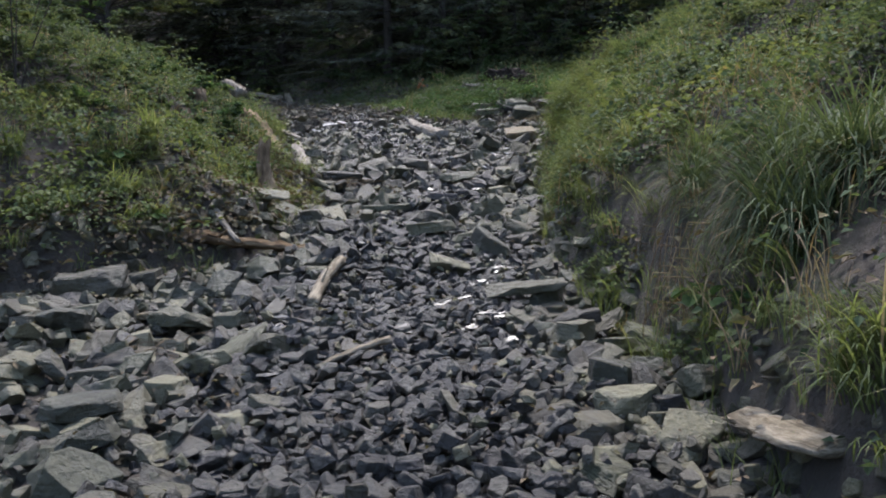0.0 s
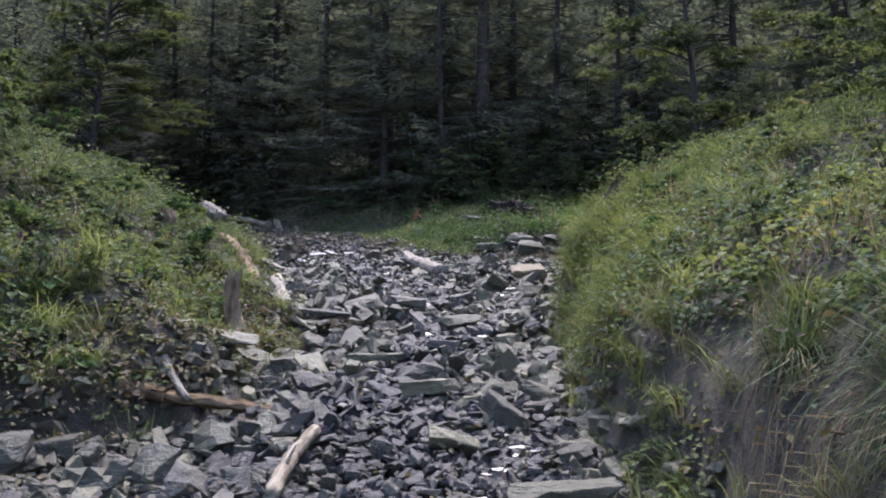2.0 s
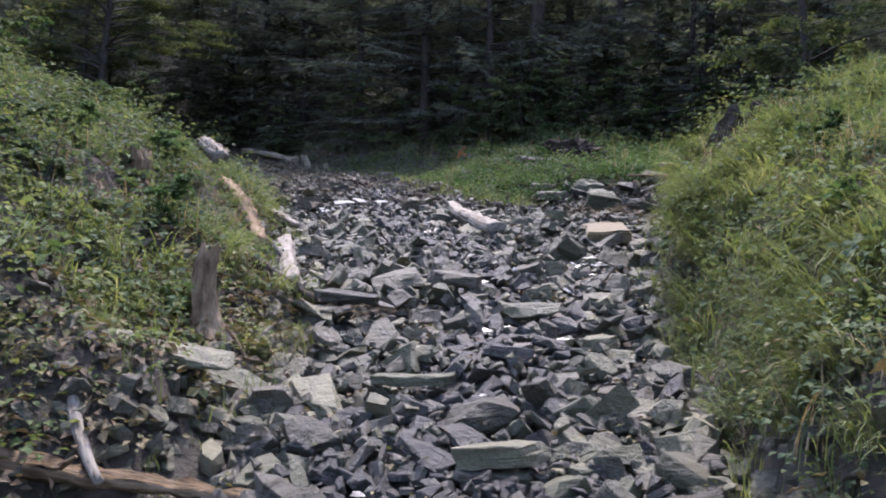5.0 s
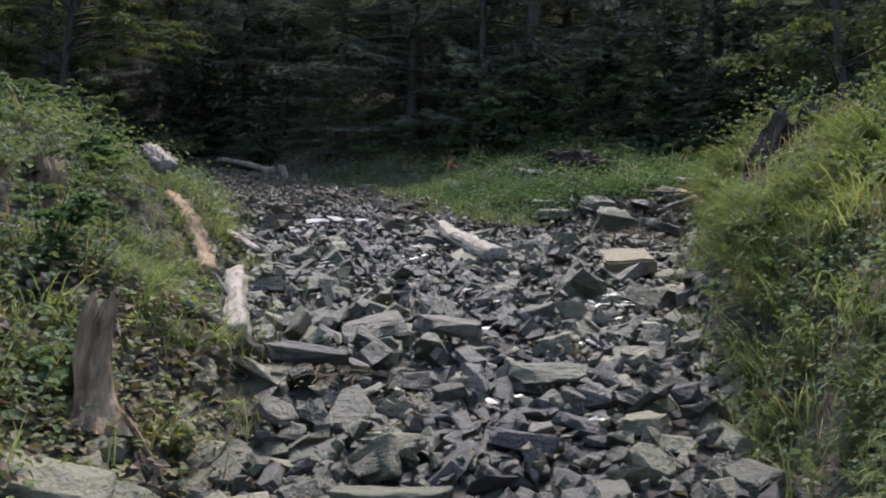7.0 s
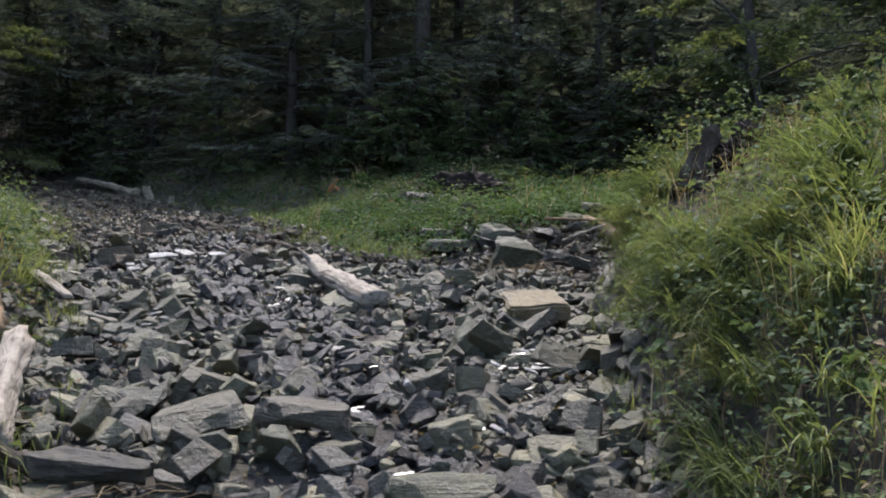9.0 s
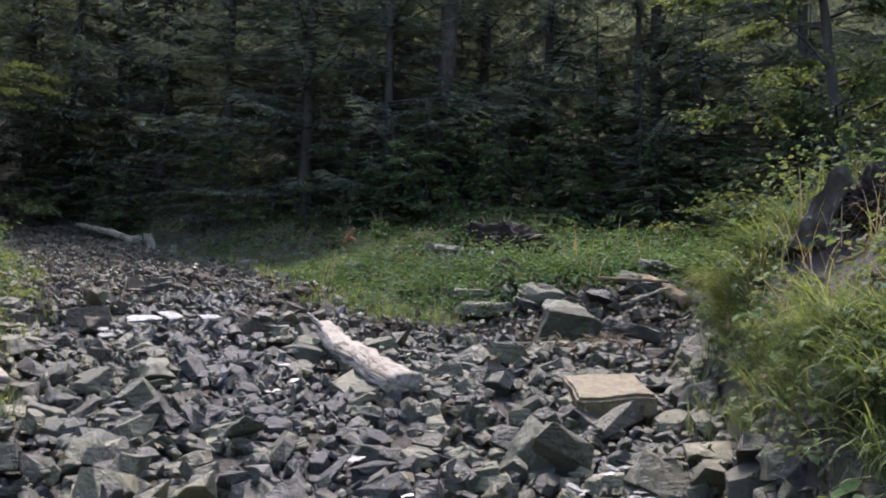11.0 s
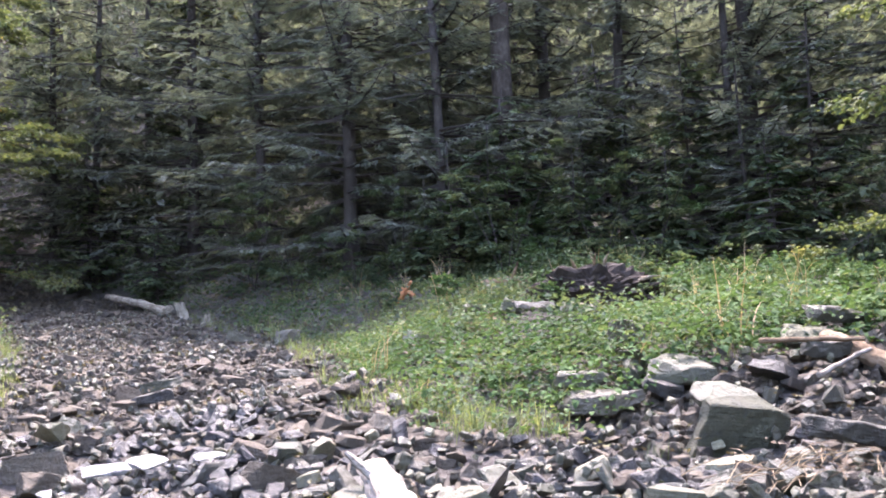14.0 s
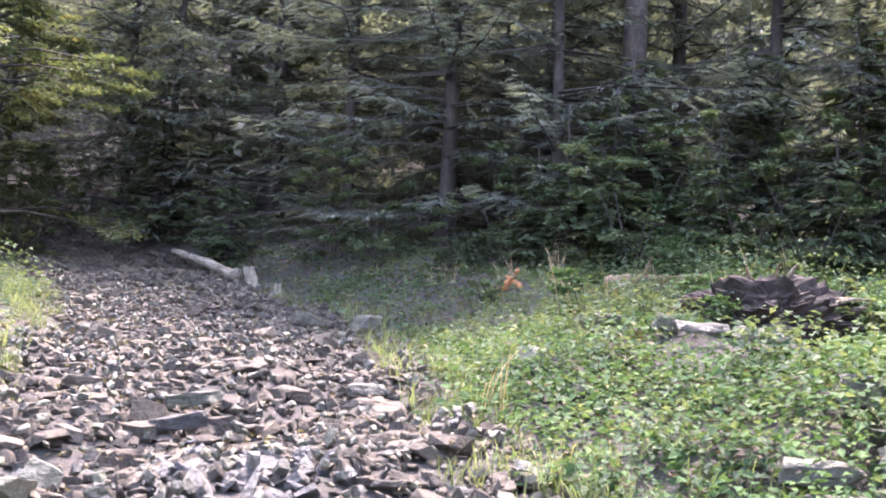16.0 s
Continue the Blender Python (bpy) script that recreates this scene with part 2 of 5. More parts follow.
def soil_material():
    m, nodes, links, sh = material("dark forest soil")
    geo = nodes.new("ShaderNodeNewGeometry").outputs["Position"]
    a, b = tex(nodes, links, geo, 2.2, 6), tex(nodes, links, geo, 38, 5, 0.7)
    tone = ramp(nodes, [(0.25, (0.026, 0.021, 0.016)), (0.5, (0.06, 0.048, 0.035)), (0.62, (0.05, 0.05, 0.028)), (0.8, (0.11, 0.09, 0.064))])
    links.new(maths(nodes, links, "ADD", maths(nodes, links, "MULTIPLY", a.outputs[0], 0.6), maths(nodes, links, "MULTIPLY", b.outputs[0], 0.4)), tone.inputs[0])
    links.new(tone.outputs[0], sh.inputs["Base Color"])
    sh.inputs["Roughness"].default_value = 0.9
    bump(nodes, links, sh, maths(nodes, links, "ADD", b.outputs[0], tex(nodes, links, geo, 9, 4).outputs[0]), 1.0, 0.09)
    return m


SHALE = stone_material("grey shale", [(0.0, (0.023, 0.020, 0.014)), (0.16, (0.056, 0.050, 0.030)), (0.32, (0.047, 0.048, 0.031)), (0.5, (0.086, 0.084, 0.045)), (0.66, (0.069, 0.060, 0.040)), (0.84, (0.122, 0.113, 0.066)), (1.0, (0.175, 0.161, 0.095))], (0.34, 0.66))
DUSTY = stone_material("dry brown shale", [(0.0, (0.041, 0.031, 0.020)), (0.3, (0.058, 0.045, 0.028)), (0.6, (0.070, 0.055, 0.035)), (0.85, (0.083, 0.066, 0.043)), (1.0, (0.110, 0.090, 0.061))], (0.85, 0.97), 0.6)
WET = stone_material("wet dark shale", [(0.0, (0.021, 0.019, 0.017)), (0.6, (0.048, 0.044, 0.036)), (1.0, (0.096, 0.087, 0.064))], (0.3, 0.6))
OCHRE = stone_material("ochre sandstone", [(0.0, (0.150, 0.118, 0.062)), (1.0, (0.180, 0.143, 0.078))], stains=1.5)
PALE = stone_material("pale wet stone", [(0.0, (0.265, 0.257, 0.234)), (1.0, (0.359, 0.343, 0.312))], (0.2, 0.5), 1.5)
MOSSY = stone_material("mossy olive shale", [(0.0, (0.043, 0.043, 0.023)), (0.5, (0.072, 0.071, 0.039)), (1.0, (0.101, 0.097, 0.056))], (0.75, 0.9))
SOIL = soil_material()
GRASS = leaf_material("bank grass", [(0.1, (0.047, 0.065, 0.028)), (0.45, (0.103, 0.132, 0.053)), (0.75, (0.187, 0.207, 0.087)), (1.0, (0.296, 0.264, 0.147))], 0.42)
HERB = leaf_material("herb leaves", [(0.1, (0.031, 0.047, 0.029)), (0.4, (0.063, 0.091, 0.048)), (0.75, (0.113, 0.138, 0.067)), (0.95, (0.171, 0.168, 0.085)), (1.0, (0.198, 0.137, 0.085))], 0.36, 0.7, gloss=0.1)
SEDGE = leaf_material("dark sedge", [(0.1, (0.03, 0.048, 0.026)), (0.5, (0.075, 0.1, 0.05)), (0.85, (0.14, 0.165, 0.08)), (1.0, (0.28, 0.25, 0.16))], 0.32)
BRIGHT = leaf_material("light bramble leaves", [(0.1, (0.054, 0.077, 0.032)), (0.5, (0.108, 0.135, 0.056)), (0.88, (0.180, 0.189, 0.081)), (1.0, (0.216, 0.144, 0.081))], 0.38, 0.7, gloss=0.1)
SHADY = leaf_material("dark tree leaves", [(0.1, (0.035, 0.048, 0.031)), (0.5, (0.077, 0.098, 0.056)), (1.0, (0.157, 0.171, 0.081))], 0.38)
LITTER = leaf_material("dead leaves", [(0.1, (0.06, 0.045, 0.032)), (0.5, (0.13, 0.098, 0.062)), (0.8, (0.12, 0.12, 0.055)), (1.0, (0.24, 0.18, 0.11))], 0.2)
MEADOW = leaf_material("bright low leaves", [(0.1, (0.024, 0.044, 0.019)), (0.5, (0.059, 0.100, 0.039)), (1.0, (0.113, 0.155, 0.058))], 0.3, 0.8, (1.1, 1.18, 0.7), 0.06)
NEEDLE = leaf_material("spruce needles", [(0.1, (0.077, 0.080, 0.068)), (0.6, (0.132, 0.144, 0.108)), (1.0, (0.205, 0.212, 0.132))], 0.42, 0.7, (1.08, 1.14, 0.8))
BEECH = leaf_material("yellow-green tree leaves", [(0.1, (0.035, 0.052, 0.03)), (0.5, (0.07, 0.088, 0.042)), (0.88, (0.13, 0.14, 0.06)), (1.0, (0.3, 0.23, 0.075))], 0.4)
EARTH = wood_material("brown root soil", [(0.28, (0.011, 0.008, 0.007)), (0.5, (0.030, 0.023, 0.018)), (0.75, (0.060, 0.048, 0.036))], (9, 9, 9), 0.05)
STRAW = leaf_material("dry straw", [(0.0, (0.16, 0.11, 0.06)), (1.0, (0.36, 0.28, 0.17))], 0.2)
DARK_BARK = wood_material("dark forest bark", [(0.25, (0.019, 0.017, 0.015)), (0.55, (0.042, 0.036, 0.029)), (0.85, (0.095, 0.082, 0.067))], (14, 14, 5), 0.03)
BARK = wood_material("spruce bark", [(0.25, (0.016, 0.012, 0.009)), (0.5, (0.042, 0.034, 0.026)), (0.62, (0.072, 0.06, 0.046)), (0.85, (0.1, 0.086, 0.068))], (14, 14, 5), 0.03)
DEADWOOD = wood_material("bleached dead wood", [(0.3, (0.035, 0.026, 0.017)), (0.45, (0.12, 0.098, 0.066)), (0.57, (0.25, 0.215, 0.155)), (0.8, (0.37, 0.33, 0.25))], (24, 24, 2.5), 0.035)
ROT = wood_material("rotten brown wood", [(0.3, (0.025, 0.017, 0.010)), (0.44, (0.084, 0.057, 0.034)), (0.54, (0.168, 0.118, 0.071)), (0.65, (0.246, 0.186, 0.122)), (0.8, (0.394, 0.323, 0.224))], (14, 14, 3), 0.05)
BLEACHED = wood_material("sun-bleached wood", [(0.33, (0.026, 0.020, 0.014)), (0.43, (0.098, 0.081, 0.061)), (0.5, (0.202, 0.177, 0.141)), (0.7, (0.299, 0.270, 0.220))], (17, 17, 4), 0.04)
RAW = wood_material("orange split wood", [(0.25, (0.2, 0.08, 0.035)), (0.55, (0.36, 0.16, 0.07)), (0.85, (0.5, 0.28, 0.14))], (30, 30, 3))

# ---------------------------------------------------------------- ground
def spaced(lo, hi, step, far, grow):
    mid = list(np.arange(lo, hi, step))
    up, d, v = [], step, hi
    while v < far:
        up.append(v)
        d *= grow
        v += d
    down, d, v = [], step, lo - step
    while v > -far:
        down.append(v)
        d *= grow
        v -= d
    return np.array(down[::-1] + mid + up)


gx, gy = spaced(-8, 8, 0.15, 700, 1.22), spaced(-1, 34, 0.15, 700, 1.22)
GX, GY = np.meshgrid(gx, gy)
nx, ny = len(gx), len(gy)
idx = np.arange(nx * ny).reshape(ny, nx)
q = [idx[:-1, :-1].ravel(), idx[:-1, 1:].ravel(), idx[1:, 1:].ravel(), idx[1:, :-1].ravel()]
ground = new("ground", mesh_of("ground", np.stack([GX.ravel(), GY.ravel(), land(GX, GY).ravel()], 1),
                               np.vstack([np.stack([q[0], q[1], q[2]], 1), np.stack([q[0], q[2], q[3]], 1)]), SOIL, True))
tagged(ground, "dark soil of a wooded gully with steep banks", "ground", kind="structure")


# ---------------------------------------------------------------- rocks
def rock_bm(seed, corners, bevel, flat=(0.2, 0.5)):
    """An angular broken block about 1 long: the hull of some corners of a rough box."""
    r = random.Random(seed)
    bm = bmesh.new()
    sy, sz = r.uniform(0.45, 0.85), r.uniform(*flat)
    sides = 5 + corners % 3
    tilt = (r.uniform(-0.2, 0.2), r.uniform(-0.25, 0.25))
    for k in range(sides if seed % 5 < 3 else 0):       # a split slab: two rough outlines one over the other
        a = 2 * math.pi * (k + r.uniform(-0.32, 0.32)) / sides
        d, top = r.uniform(0.8, 1.08), r.uniform(0.72, 1.0)
        for g, h in ((d, -1), (d * top, 1)):
            x, y = 0.52 * g * math.cos(a), 0.52 * sy * g * math.sin(a)
            bm.verts.new((x, y, 0.52 * sz * h * r.uniform(0.8, 1.05) + tilt[0] * x * (h > 0) + tilt[1] * y * (h > 0)))
    for _ in range(corners if seed % 5 > 2 else 2):
        p = [r.uniform(-1, 1) for _ in range(3)]
        k = r.choice((0, 0, 1, 1, 2, 2, 2))
        p[k] = math.copysign(r.uniform(0.85, 1.0), p[k])
        bm.verts.new((p[0] * 0.52, p[1] * 0.52 * sy, p[2] * 0.52 * sz))
    hull = bmesh.ops.convex_hull(bm, input=bm.verts[:])
    bmesh.ops.delete(bm, geom=[g for g in set(hull["geom_interior"] + hull["geom_unused"]) if isinstance(g, bmesh.types.BMVert)], context="VERTS")
    bmesh.ops.dissolve_limit(bm, angle_limit=radians(14), verts=bm.verts[:], edges=bm.edges[:])
    if bevel:
        bmesh.ops.bevel(bm, geom=bm.edges[:], offset=bevel, segments=1, affect="EDGES", clamp_overlap=True)
    bmesh.ops.triangulate(bm, faces=bm.faces)
    if bevel:
        for long in (0.3, 0.17):
            bmesh.ops.subdivide_edges(bm, edges=[e for e in bm.edges if e.calc_length() > long], cuts=1)
            bmesh.ops.triangulate(bm, faces=bm.faces)
        for v in bm.verts:
            for k, d in ((4, 0.04), (12, 0.022)):
                p = v.co * k + Vector((seed, 0, 0))
                v.co += Vector((noise.noise(p), noise.noise(p + Vector((5, 1, 2))), noise.noise(p + Vector((1, 7, 3))))) * d
    bmesh.ops.recalc_face_normals(bm, faces=bm.faces)
    return bm


def arrays(bm):
    bm.verts.index_update()
    v = np.array([v.co[:] for v in bm.verts])
    t = np.array([[w.index for w in f.verts] for f in bm.faces])
    bm.free()
    return v, t


PEBBLES = [arrays(rock_bm(150 + i, 8 + i % 2, 0, (0.35, 0.8))) for i in range(12)]
PLAIN = [arrays(rock_bm(100 + i, 11 + i % 7, 0)) for i in range(40)]
BLOCKS = [bm_mesh("rock", rock_bm(300 + i, 16 + i % 9, 0.018), SHALE) for i in range(40)]
DUSTY_BLOCKS = [bm_mesh("rock", rock_bm(360 + i, 16 + i % 7, 0.018), DUSTY) for i in range(10)]
WET_BLOCKS = [bm_mesh("rock", rock_bm(400 + i, 16 + i % 8, 0.018), WET) for i in range(5)]


def strewn(xy, sizes, tilt, sink, r, shapes):
    """Many stones as one set of verts and tris."""
    n = len(xy)
    z = land(xy[:, 0], xy[:, 1])
    R, kind = turns(n, tilt, r), r.integers(0, len(shapes), n)
    lift = sizes * sink
    stretch = r.uniform(0.7, 1.3, (n, 3)) * sizes[:, None]
    out = []
    for k, (v, t) in enumerate(shapes):
        pick = np.nonzero(kind == k)[0]
        if len(pick) == 0:
            continue
        p = np.einsum("nij,nvj->nvi", R[pick], v[None] * stretch[pick][:, None])
        p += np.stack([xy[pick, 0], xy[pick, 1], z[pick] + lift[pick]], 1)[:, None]
        out.append((p.reshape(-1, 3), (t[None] + np.arange(len(pick))[:, None, None] * len(v)).reshape(-1, 3)))
    return joined(out)


def scatter(n, x0, x1, y0, y1, keep, r):
    """n random places in a rectangle for which keep(x, y) holds."""
    out = np.zeros((0, 2))
    while len(out) < n:
        p = np.stack([r.uniform(x0, x1, 4 * n), r.uniform(y0, y1, 4 * n)], 1)
        out = np.vstack([out, p[keep(p[:, 0], p[:, 1])]])
    return out[:n]


BED = lambda x, y: in_bed(x, y)
p = scatter(10500, -17, 3.4, 1.5, 42, BED, rng)
high = p[:, 1] > 19
width = rng.uniform(0.04, 0.12, len(p))
gravel = new("gravel", mesh_of("gravel", *strewn(p[~high], width[~high], 35, 0.15, rng, PEBBLES), WET))
dry_gravel = new("gravel", mesh_of("gravel", *strewn(p[high], width[high], 25, 0.3, rng, PEBBLES), DUSTY))
tagged(dry_gravel, "small dry brown stones of the upper bed", "gravel", kind="stuff")
tagged(gravel, "small wet dark stones filling the stream bed", "gravel", kind="stuff")
p = scatter(2600, -1.5, 1.4, 3.0, 9.5, lambda x, y: in_bed(x, y) & (rng.random(len(x)) < np.exp(-(((x + 0.05) / 0.75) ** 2))), rng)
fines = new("gravel", mesh_of("gravel", *strewn(p, rng.uniform(0.05, 0.13, len(p)), 25, rng.uniform(0.5, 1.1, len(p)), rng, PLAIN), WET))
tagged(fines, "fine wet dark gravel in the middle of the bed", "gravel", kind="stuff")
p = scatter(15500, -17, 3.4, 1.5, 42, BED, rng)
sz = np.clip(rng.lognormal(-1.95, 0.4, len(p)) * np.interp(p[:, 1], (9, 14, 19, 24), (1.15, 1.05, 0.9, 0.75)), 0.08, 0.36)
middle = np.exp(-(((p[:, 0] + 0.05) / 0.8) ** 2)) * (1 - smooth(7.5, 9.5, p[:, 1]))      # the finer, wet middle of the lower bed
sz = sz * (1 - 0.42 * middle)
damp = (rng.random(len(p)) < 0.75 * middle) | (np.abs(p[:, 0] - runnel(p[:, 1]) + 0.35) < 0.3 + 0.35 * rng.random(len(p))) & (p[:, 1] < 20.5) | (rng.random(len(p)) < 0.18) & (p[:, 1] < 20)
upper = ~damp & (p[:, 1] > 18.3 + rng.normal(0, 1.0, len(p)))
dry = ~damp & ~upper
stones = new("stones", mesh_of("stones", *strewn(p[dry], sz[dry], 22, rng.uniform(0.12, 0.4, dry.sum()), rng, PLAIN), SHALE))
upper_stones = new("stones", mesh_of("stones", *strewn(p[upper], sz[upper], 11, rng.uniform(0.06, 0.2, upper.sum()), rng, PLAIN), DUSTY))
tagged(upper_stones, "dry brownish shale stones of the upper bed", "stones", kind="stuff")
wet_stones = new("stones", mesh_of("stones", *strewn(p[damp], sz[damp] * 0.9, 30, rng.uniform(0.1, 0.3, damp.sum()), rng, PLAIN), WET))
tagged(wet_stones, "dark wet angular stones along the trickle of water", "stones", kind="stuff")
p = np.vstack([scatter(420, -6, -1.2, 6.5, 12.5, lambda x, y: (x < left_edge(y) + 0.1) & (x > left_edge(y) - 1.1), rng), scatter(700, -8, -1, 6.5, 22, lambda x, y: (x < left_edge(y) + 0.1) & (x > left_edge(y) - 0.7 * rng.random(len(x)) ** 0.7), rng),
               scatter(500, 0.6, 3.5, 2.5, 19, lambda x, y: (x > foot(y) - 0.1) & (x < foot(y) + 0.3 * rng.random(len(x))), rng)])
bank_stones = new("stones", mesh_of("stones", *strewn(p, np.clip(rng.lognormal(-2.1, 0.4, len(p)), 0.06, 0.26), 30, 0.1, rng, PLAIN), SHALE))
tagged(bank_stones, "loose grey stones at the foot of the banks", "stones", kind="stuff")
tagged(stones, "angular grey shale stones covering the stream bed", "stones", kind="stuff")

p = scatter(2200, -7, 2, -8, 1.5, BED, rng)
stones_low = new("stones", mesh_of("stones", *strewn(p, np.clip(rng.lognormal(-1.75, 0.4, len(p)), 0.08, 0.4), 30, 0.25, rng, PLAIN), SHALE))
tagged(stones_low, "grey stones further down the stream bed", "stones", kind="stuff")

p = scatter(5000, -12, 3.4, 2.5, 32, BED, rng)
chips = new("gravel", mesh_of("gravel", *strewn(p, rng.uniform(0.03, 0.085, len(p)), 35, rng.uniform(0.6, 2.0, len(p)), rng, PEBBLES), SHALE))
tagged(chips, "small grey stone chips lying between larger stones", "gravel", kind="stuff")


def rock(x, y, size, turn=0.0, tip=(0, 0), shape=0, stretch=(1, 1, 1), label="", mesh=None, sink=0.2, group="rocks in the stream bed"):
    ob = new("rock", mesh or BLOCKS[shape % len(BLOCKS)])
    ob.matrix_world = pose(x, y, float(land(x, y)) + size * sink, tip[0], tip[1], turn) @ Matrix.Diagonal((*(size * s for s in stretch), 1))
    return tagged(ob, label or "angular grey shale rock lying in the stream bed", "rock", group)


rr = np.random.default_rng(21)
p = scatter(900, -6, 3.0, 3.0, 23, lambda x, y: in_bed(x, y) & ((np.abs(x + 0.05) > 0.75) | (y > 8.2)), rr)
kept = []
for x, y in p:
    if all((x - a) ** 2 + (y - b) ** 2 > 0.33 ** 2 for a, b in kept):
        kept.append((x, y))
for i, (x, y) in enumerate(kept[:270]):
    size = float(np.clip(rr.lognormal(-1.33, 0.28), 0.2, 0.46))
    size *= float(np.interp(y, (6, 10, 17, 20, 23), (1.15, 1.0, 0.95, 0.7, 0.6)))
    rock(x, y, size, rr.uniform(0, 360), (rr.normal(8, 16), rr.normal(0, 16)), i,
         mesh=DUSTY_BLOCKS[i % 10] if y > 18.6 else WET_BLOCKS[i % 5] if abs(x - runnel(y)) < 0.35 and i % 2 else None,
         label="dry brownish shale rock in the upper bed" if y > 18.6 else "wet dark shale rock beside the trickling water" if abs(x - runnel(y)) < 0.35 and i % 2 else "")

# x, y, size, turn, tip, stretch
LOW_ROCKS = [
    (-2.87, 7.6, 0.62, 5, (22, -4), (1, 1.0, 0.8)), (-1.77, 6.45, 0.42, 10, (15, 4), (1, 1, 0.9)), (-1.88, 5.15, 0.34, 8, (4, 0), (1, 1, 0.8)),
    (-1.7, 4.55, 0.42, 14, (2, -6), (1, 1, 0.6)), (-2.5, 4.75, 0.36, 30, (0, 8), (1, 1, 0.9)), (-2.4, 6.05, 0.4, 65, (10, 10), (1, 1, 0.7)),
    (1.1, 6.15, 0.38, 28, (12, -18), (1, 0.8, 0.7)), (1.36, 6.0, 0.36, -35, (16, 14), (1, 0.9, 0.7)), (1.0, 4.95, 0.34, 15, (8, 4), (1, 1, 0.9)),
    (1.0, 4.5, 0.38, -20, (18, -12), (1, 1, 0.9)),
]
FOOT_ROCKS = [
    (1.2, 4.15, 0.36, 40, (35, -22), (1, 1, 0.6)), (0.6, 6.65, 0.6, 4, (6, -4), (1, 0.7, 0.5)), (-0.78, 4.7, 0.28, 4, (5, 0), (1, 1, 1)),
    (0.4, 8.75, 0.5, -35, (6, 24), (1, 0.6, 0.6)), (-0.2, 9.4, 0.55, 8, (8, -6), (1, 0.55, 0.5)), (-1.95, 9.95, 0.55, 6, (10, 0), (1, 0.9, 1.3)),
    (-1.16, 13.35, 0.5, 20, (24, -10), (1, 1, 0.6)), (0.56, 12.0, 0.34, 8, (14, -8), (1, 1, 0.8)), (-0.75, 10.7, 0.55, 6, (5, 0), (1, 0.6, 0.5)),
    (0.9, 10.2, 0.36, 0, (8, 10), (1, 0.8, 0.6)),
]
MID_ROCKS = [
    (-1.5, 12.7, 0.52, -6, (8, 6), (1, 0.6, 0.45)), (0.92, 12.1, 0.34, 50, (10, 18), (1, 1, 1)), (-1.55, 12.1, 0.4, -28, (12, 14), (1, 0.6, 0.8)),
    (-1.6, 13.85, 0.3, 60, (18, 0), (1, 1, 0.9)), (-0.6, 13.4, 0.55, 3, (6, 5), (1, 0.6, 0.5)), (0.05, 12.6, 0.5, 0, (8, -3), (1, 0.7, 0.5)),
    (-2.4, 11.2, 0.3, 20, (20, 0), (1, 1, 0.8)), (0.97, 19.95, 0.36, 30, (28, 10), (1, 1, 0.7)), (1.3, 19.45, 0.5, -28, (24, 16), (1, 0.8, 0.5)),
    (0.4, 20.0, 0.42, 5, (10, 0), (1, 0.7, 0.7)),
]
UPPER_ROCKS = [
    (0.85, 20.35, 0.3, 60, (10, 30), (1, 1, 0.5)), (2.6, 20.85, 0.5, 14, (10, 6), (1, 0.8, 0.7)), (2.2, 20.1, 0.42, -10, (16, 4), (1, 0.8, 0.7)),
    (-3.0, 20.85, 0.36, 8, (6, -8), (1, 0.7, 0.5)), (-3.1, 21.4, 0.44, 16, (6, -10), (1, 0.7, 0.4)), (-2.15, 22.45, 0.34, 30, (10, 0), (1, 0.9, 0.8)),
    (-3.0, 26.9, 0.5, 0, (10, 0), (1, 0.7, 0.9)), (-3.7, 27.2, 0.45, 40, (10, 10), (1, 0.8, 0.8)), (1.75, 18.6, 0.55, 10, (6, 10), (1, 0.6, 0.5)),
]
for i, (x, y, size, turn, tip, stretch) in enumerate(LOW_ROCKS + FOOT_ROCKS + MID_ROCKS + UPPER_ROCKS):
    rock(x, y, size, turn, tip, i + 3, stretch, "large angular grey rock wedged among smaller stones", sink=0.34)
MEADOW_ROCKS = [(0.3, 22.6, 0.5, 5, 0.45), (0.75, 22.75, 0.4, -20, 0.5), (0.55, 21.4, 0.22, 70, 1.3), (-0.9, 22.9, 0.35, 10, 0.6), (-0.3, 23.8, 0.3, 30, 0.6), (0.1, 26.4, 0.4, 0, 0.5), (2.9, 22.4, 0.4, 15, 0.5), (0.1, 23.0, 0.3, 40, 0.5), (-0.5, 24.0, 0.34, 60, 0.5), (-1.0, 22.8, 0.2, 5, 0.7), (0.95, 22.9, 0.3, 80, 0.8), (-0.6, 21.7, 0.22, 15, 0.6), (-1.6, 23.6, 0.25, 35, 0.6), (0.91, 20.9, 0.4, 20, 0.5)]
for i, (x, y, size, turn, flat) in enumerate(MEADOW_ROCKS):
    rock(x, y, size, turn, (6, 4), i + 9, (0.9, 0.8, flat + 0.35), "pale lichened rock half hidden in low green plants", sink=0.3, group="rocks in the meadow")
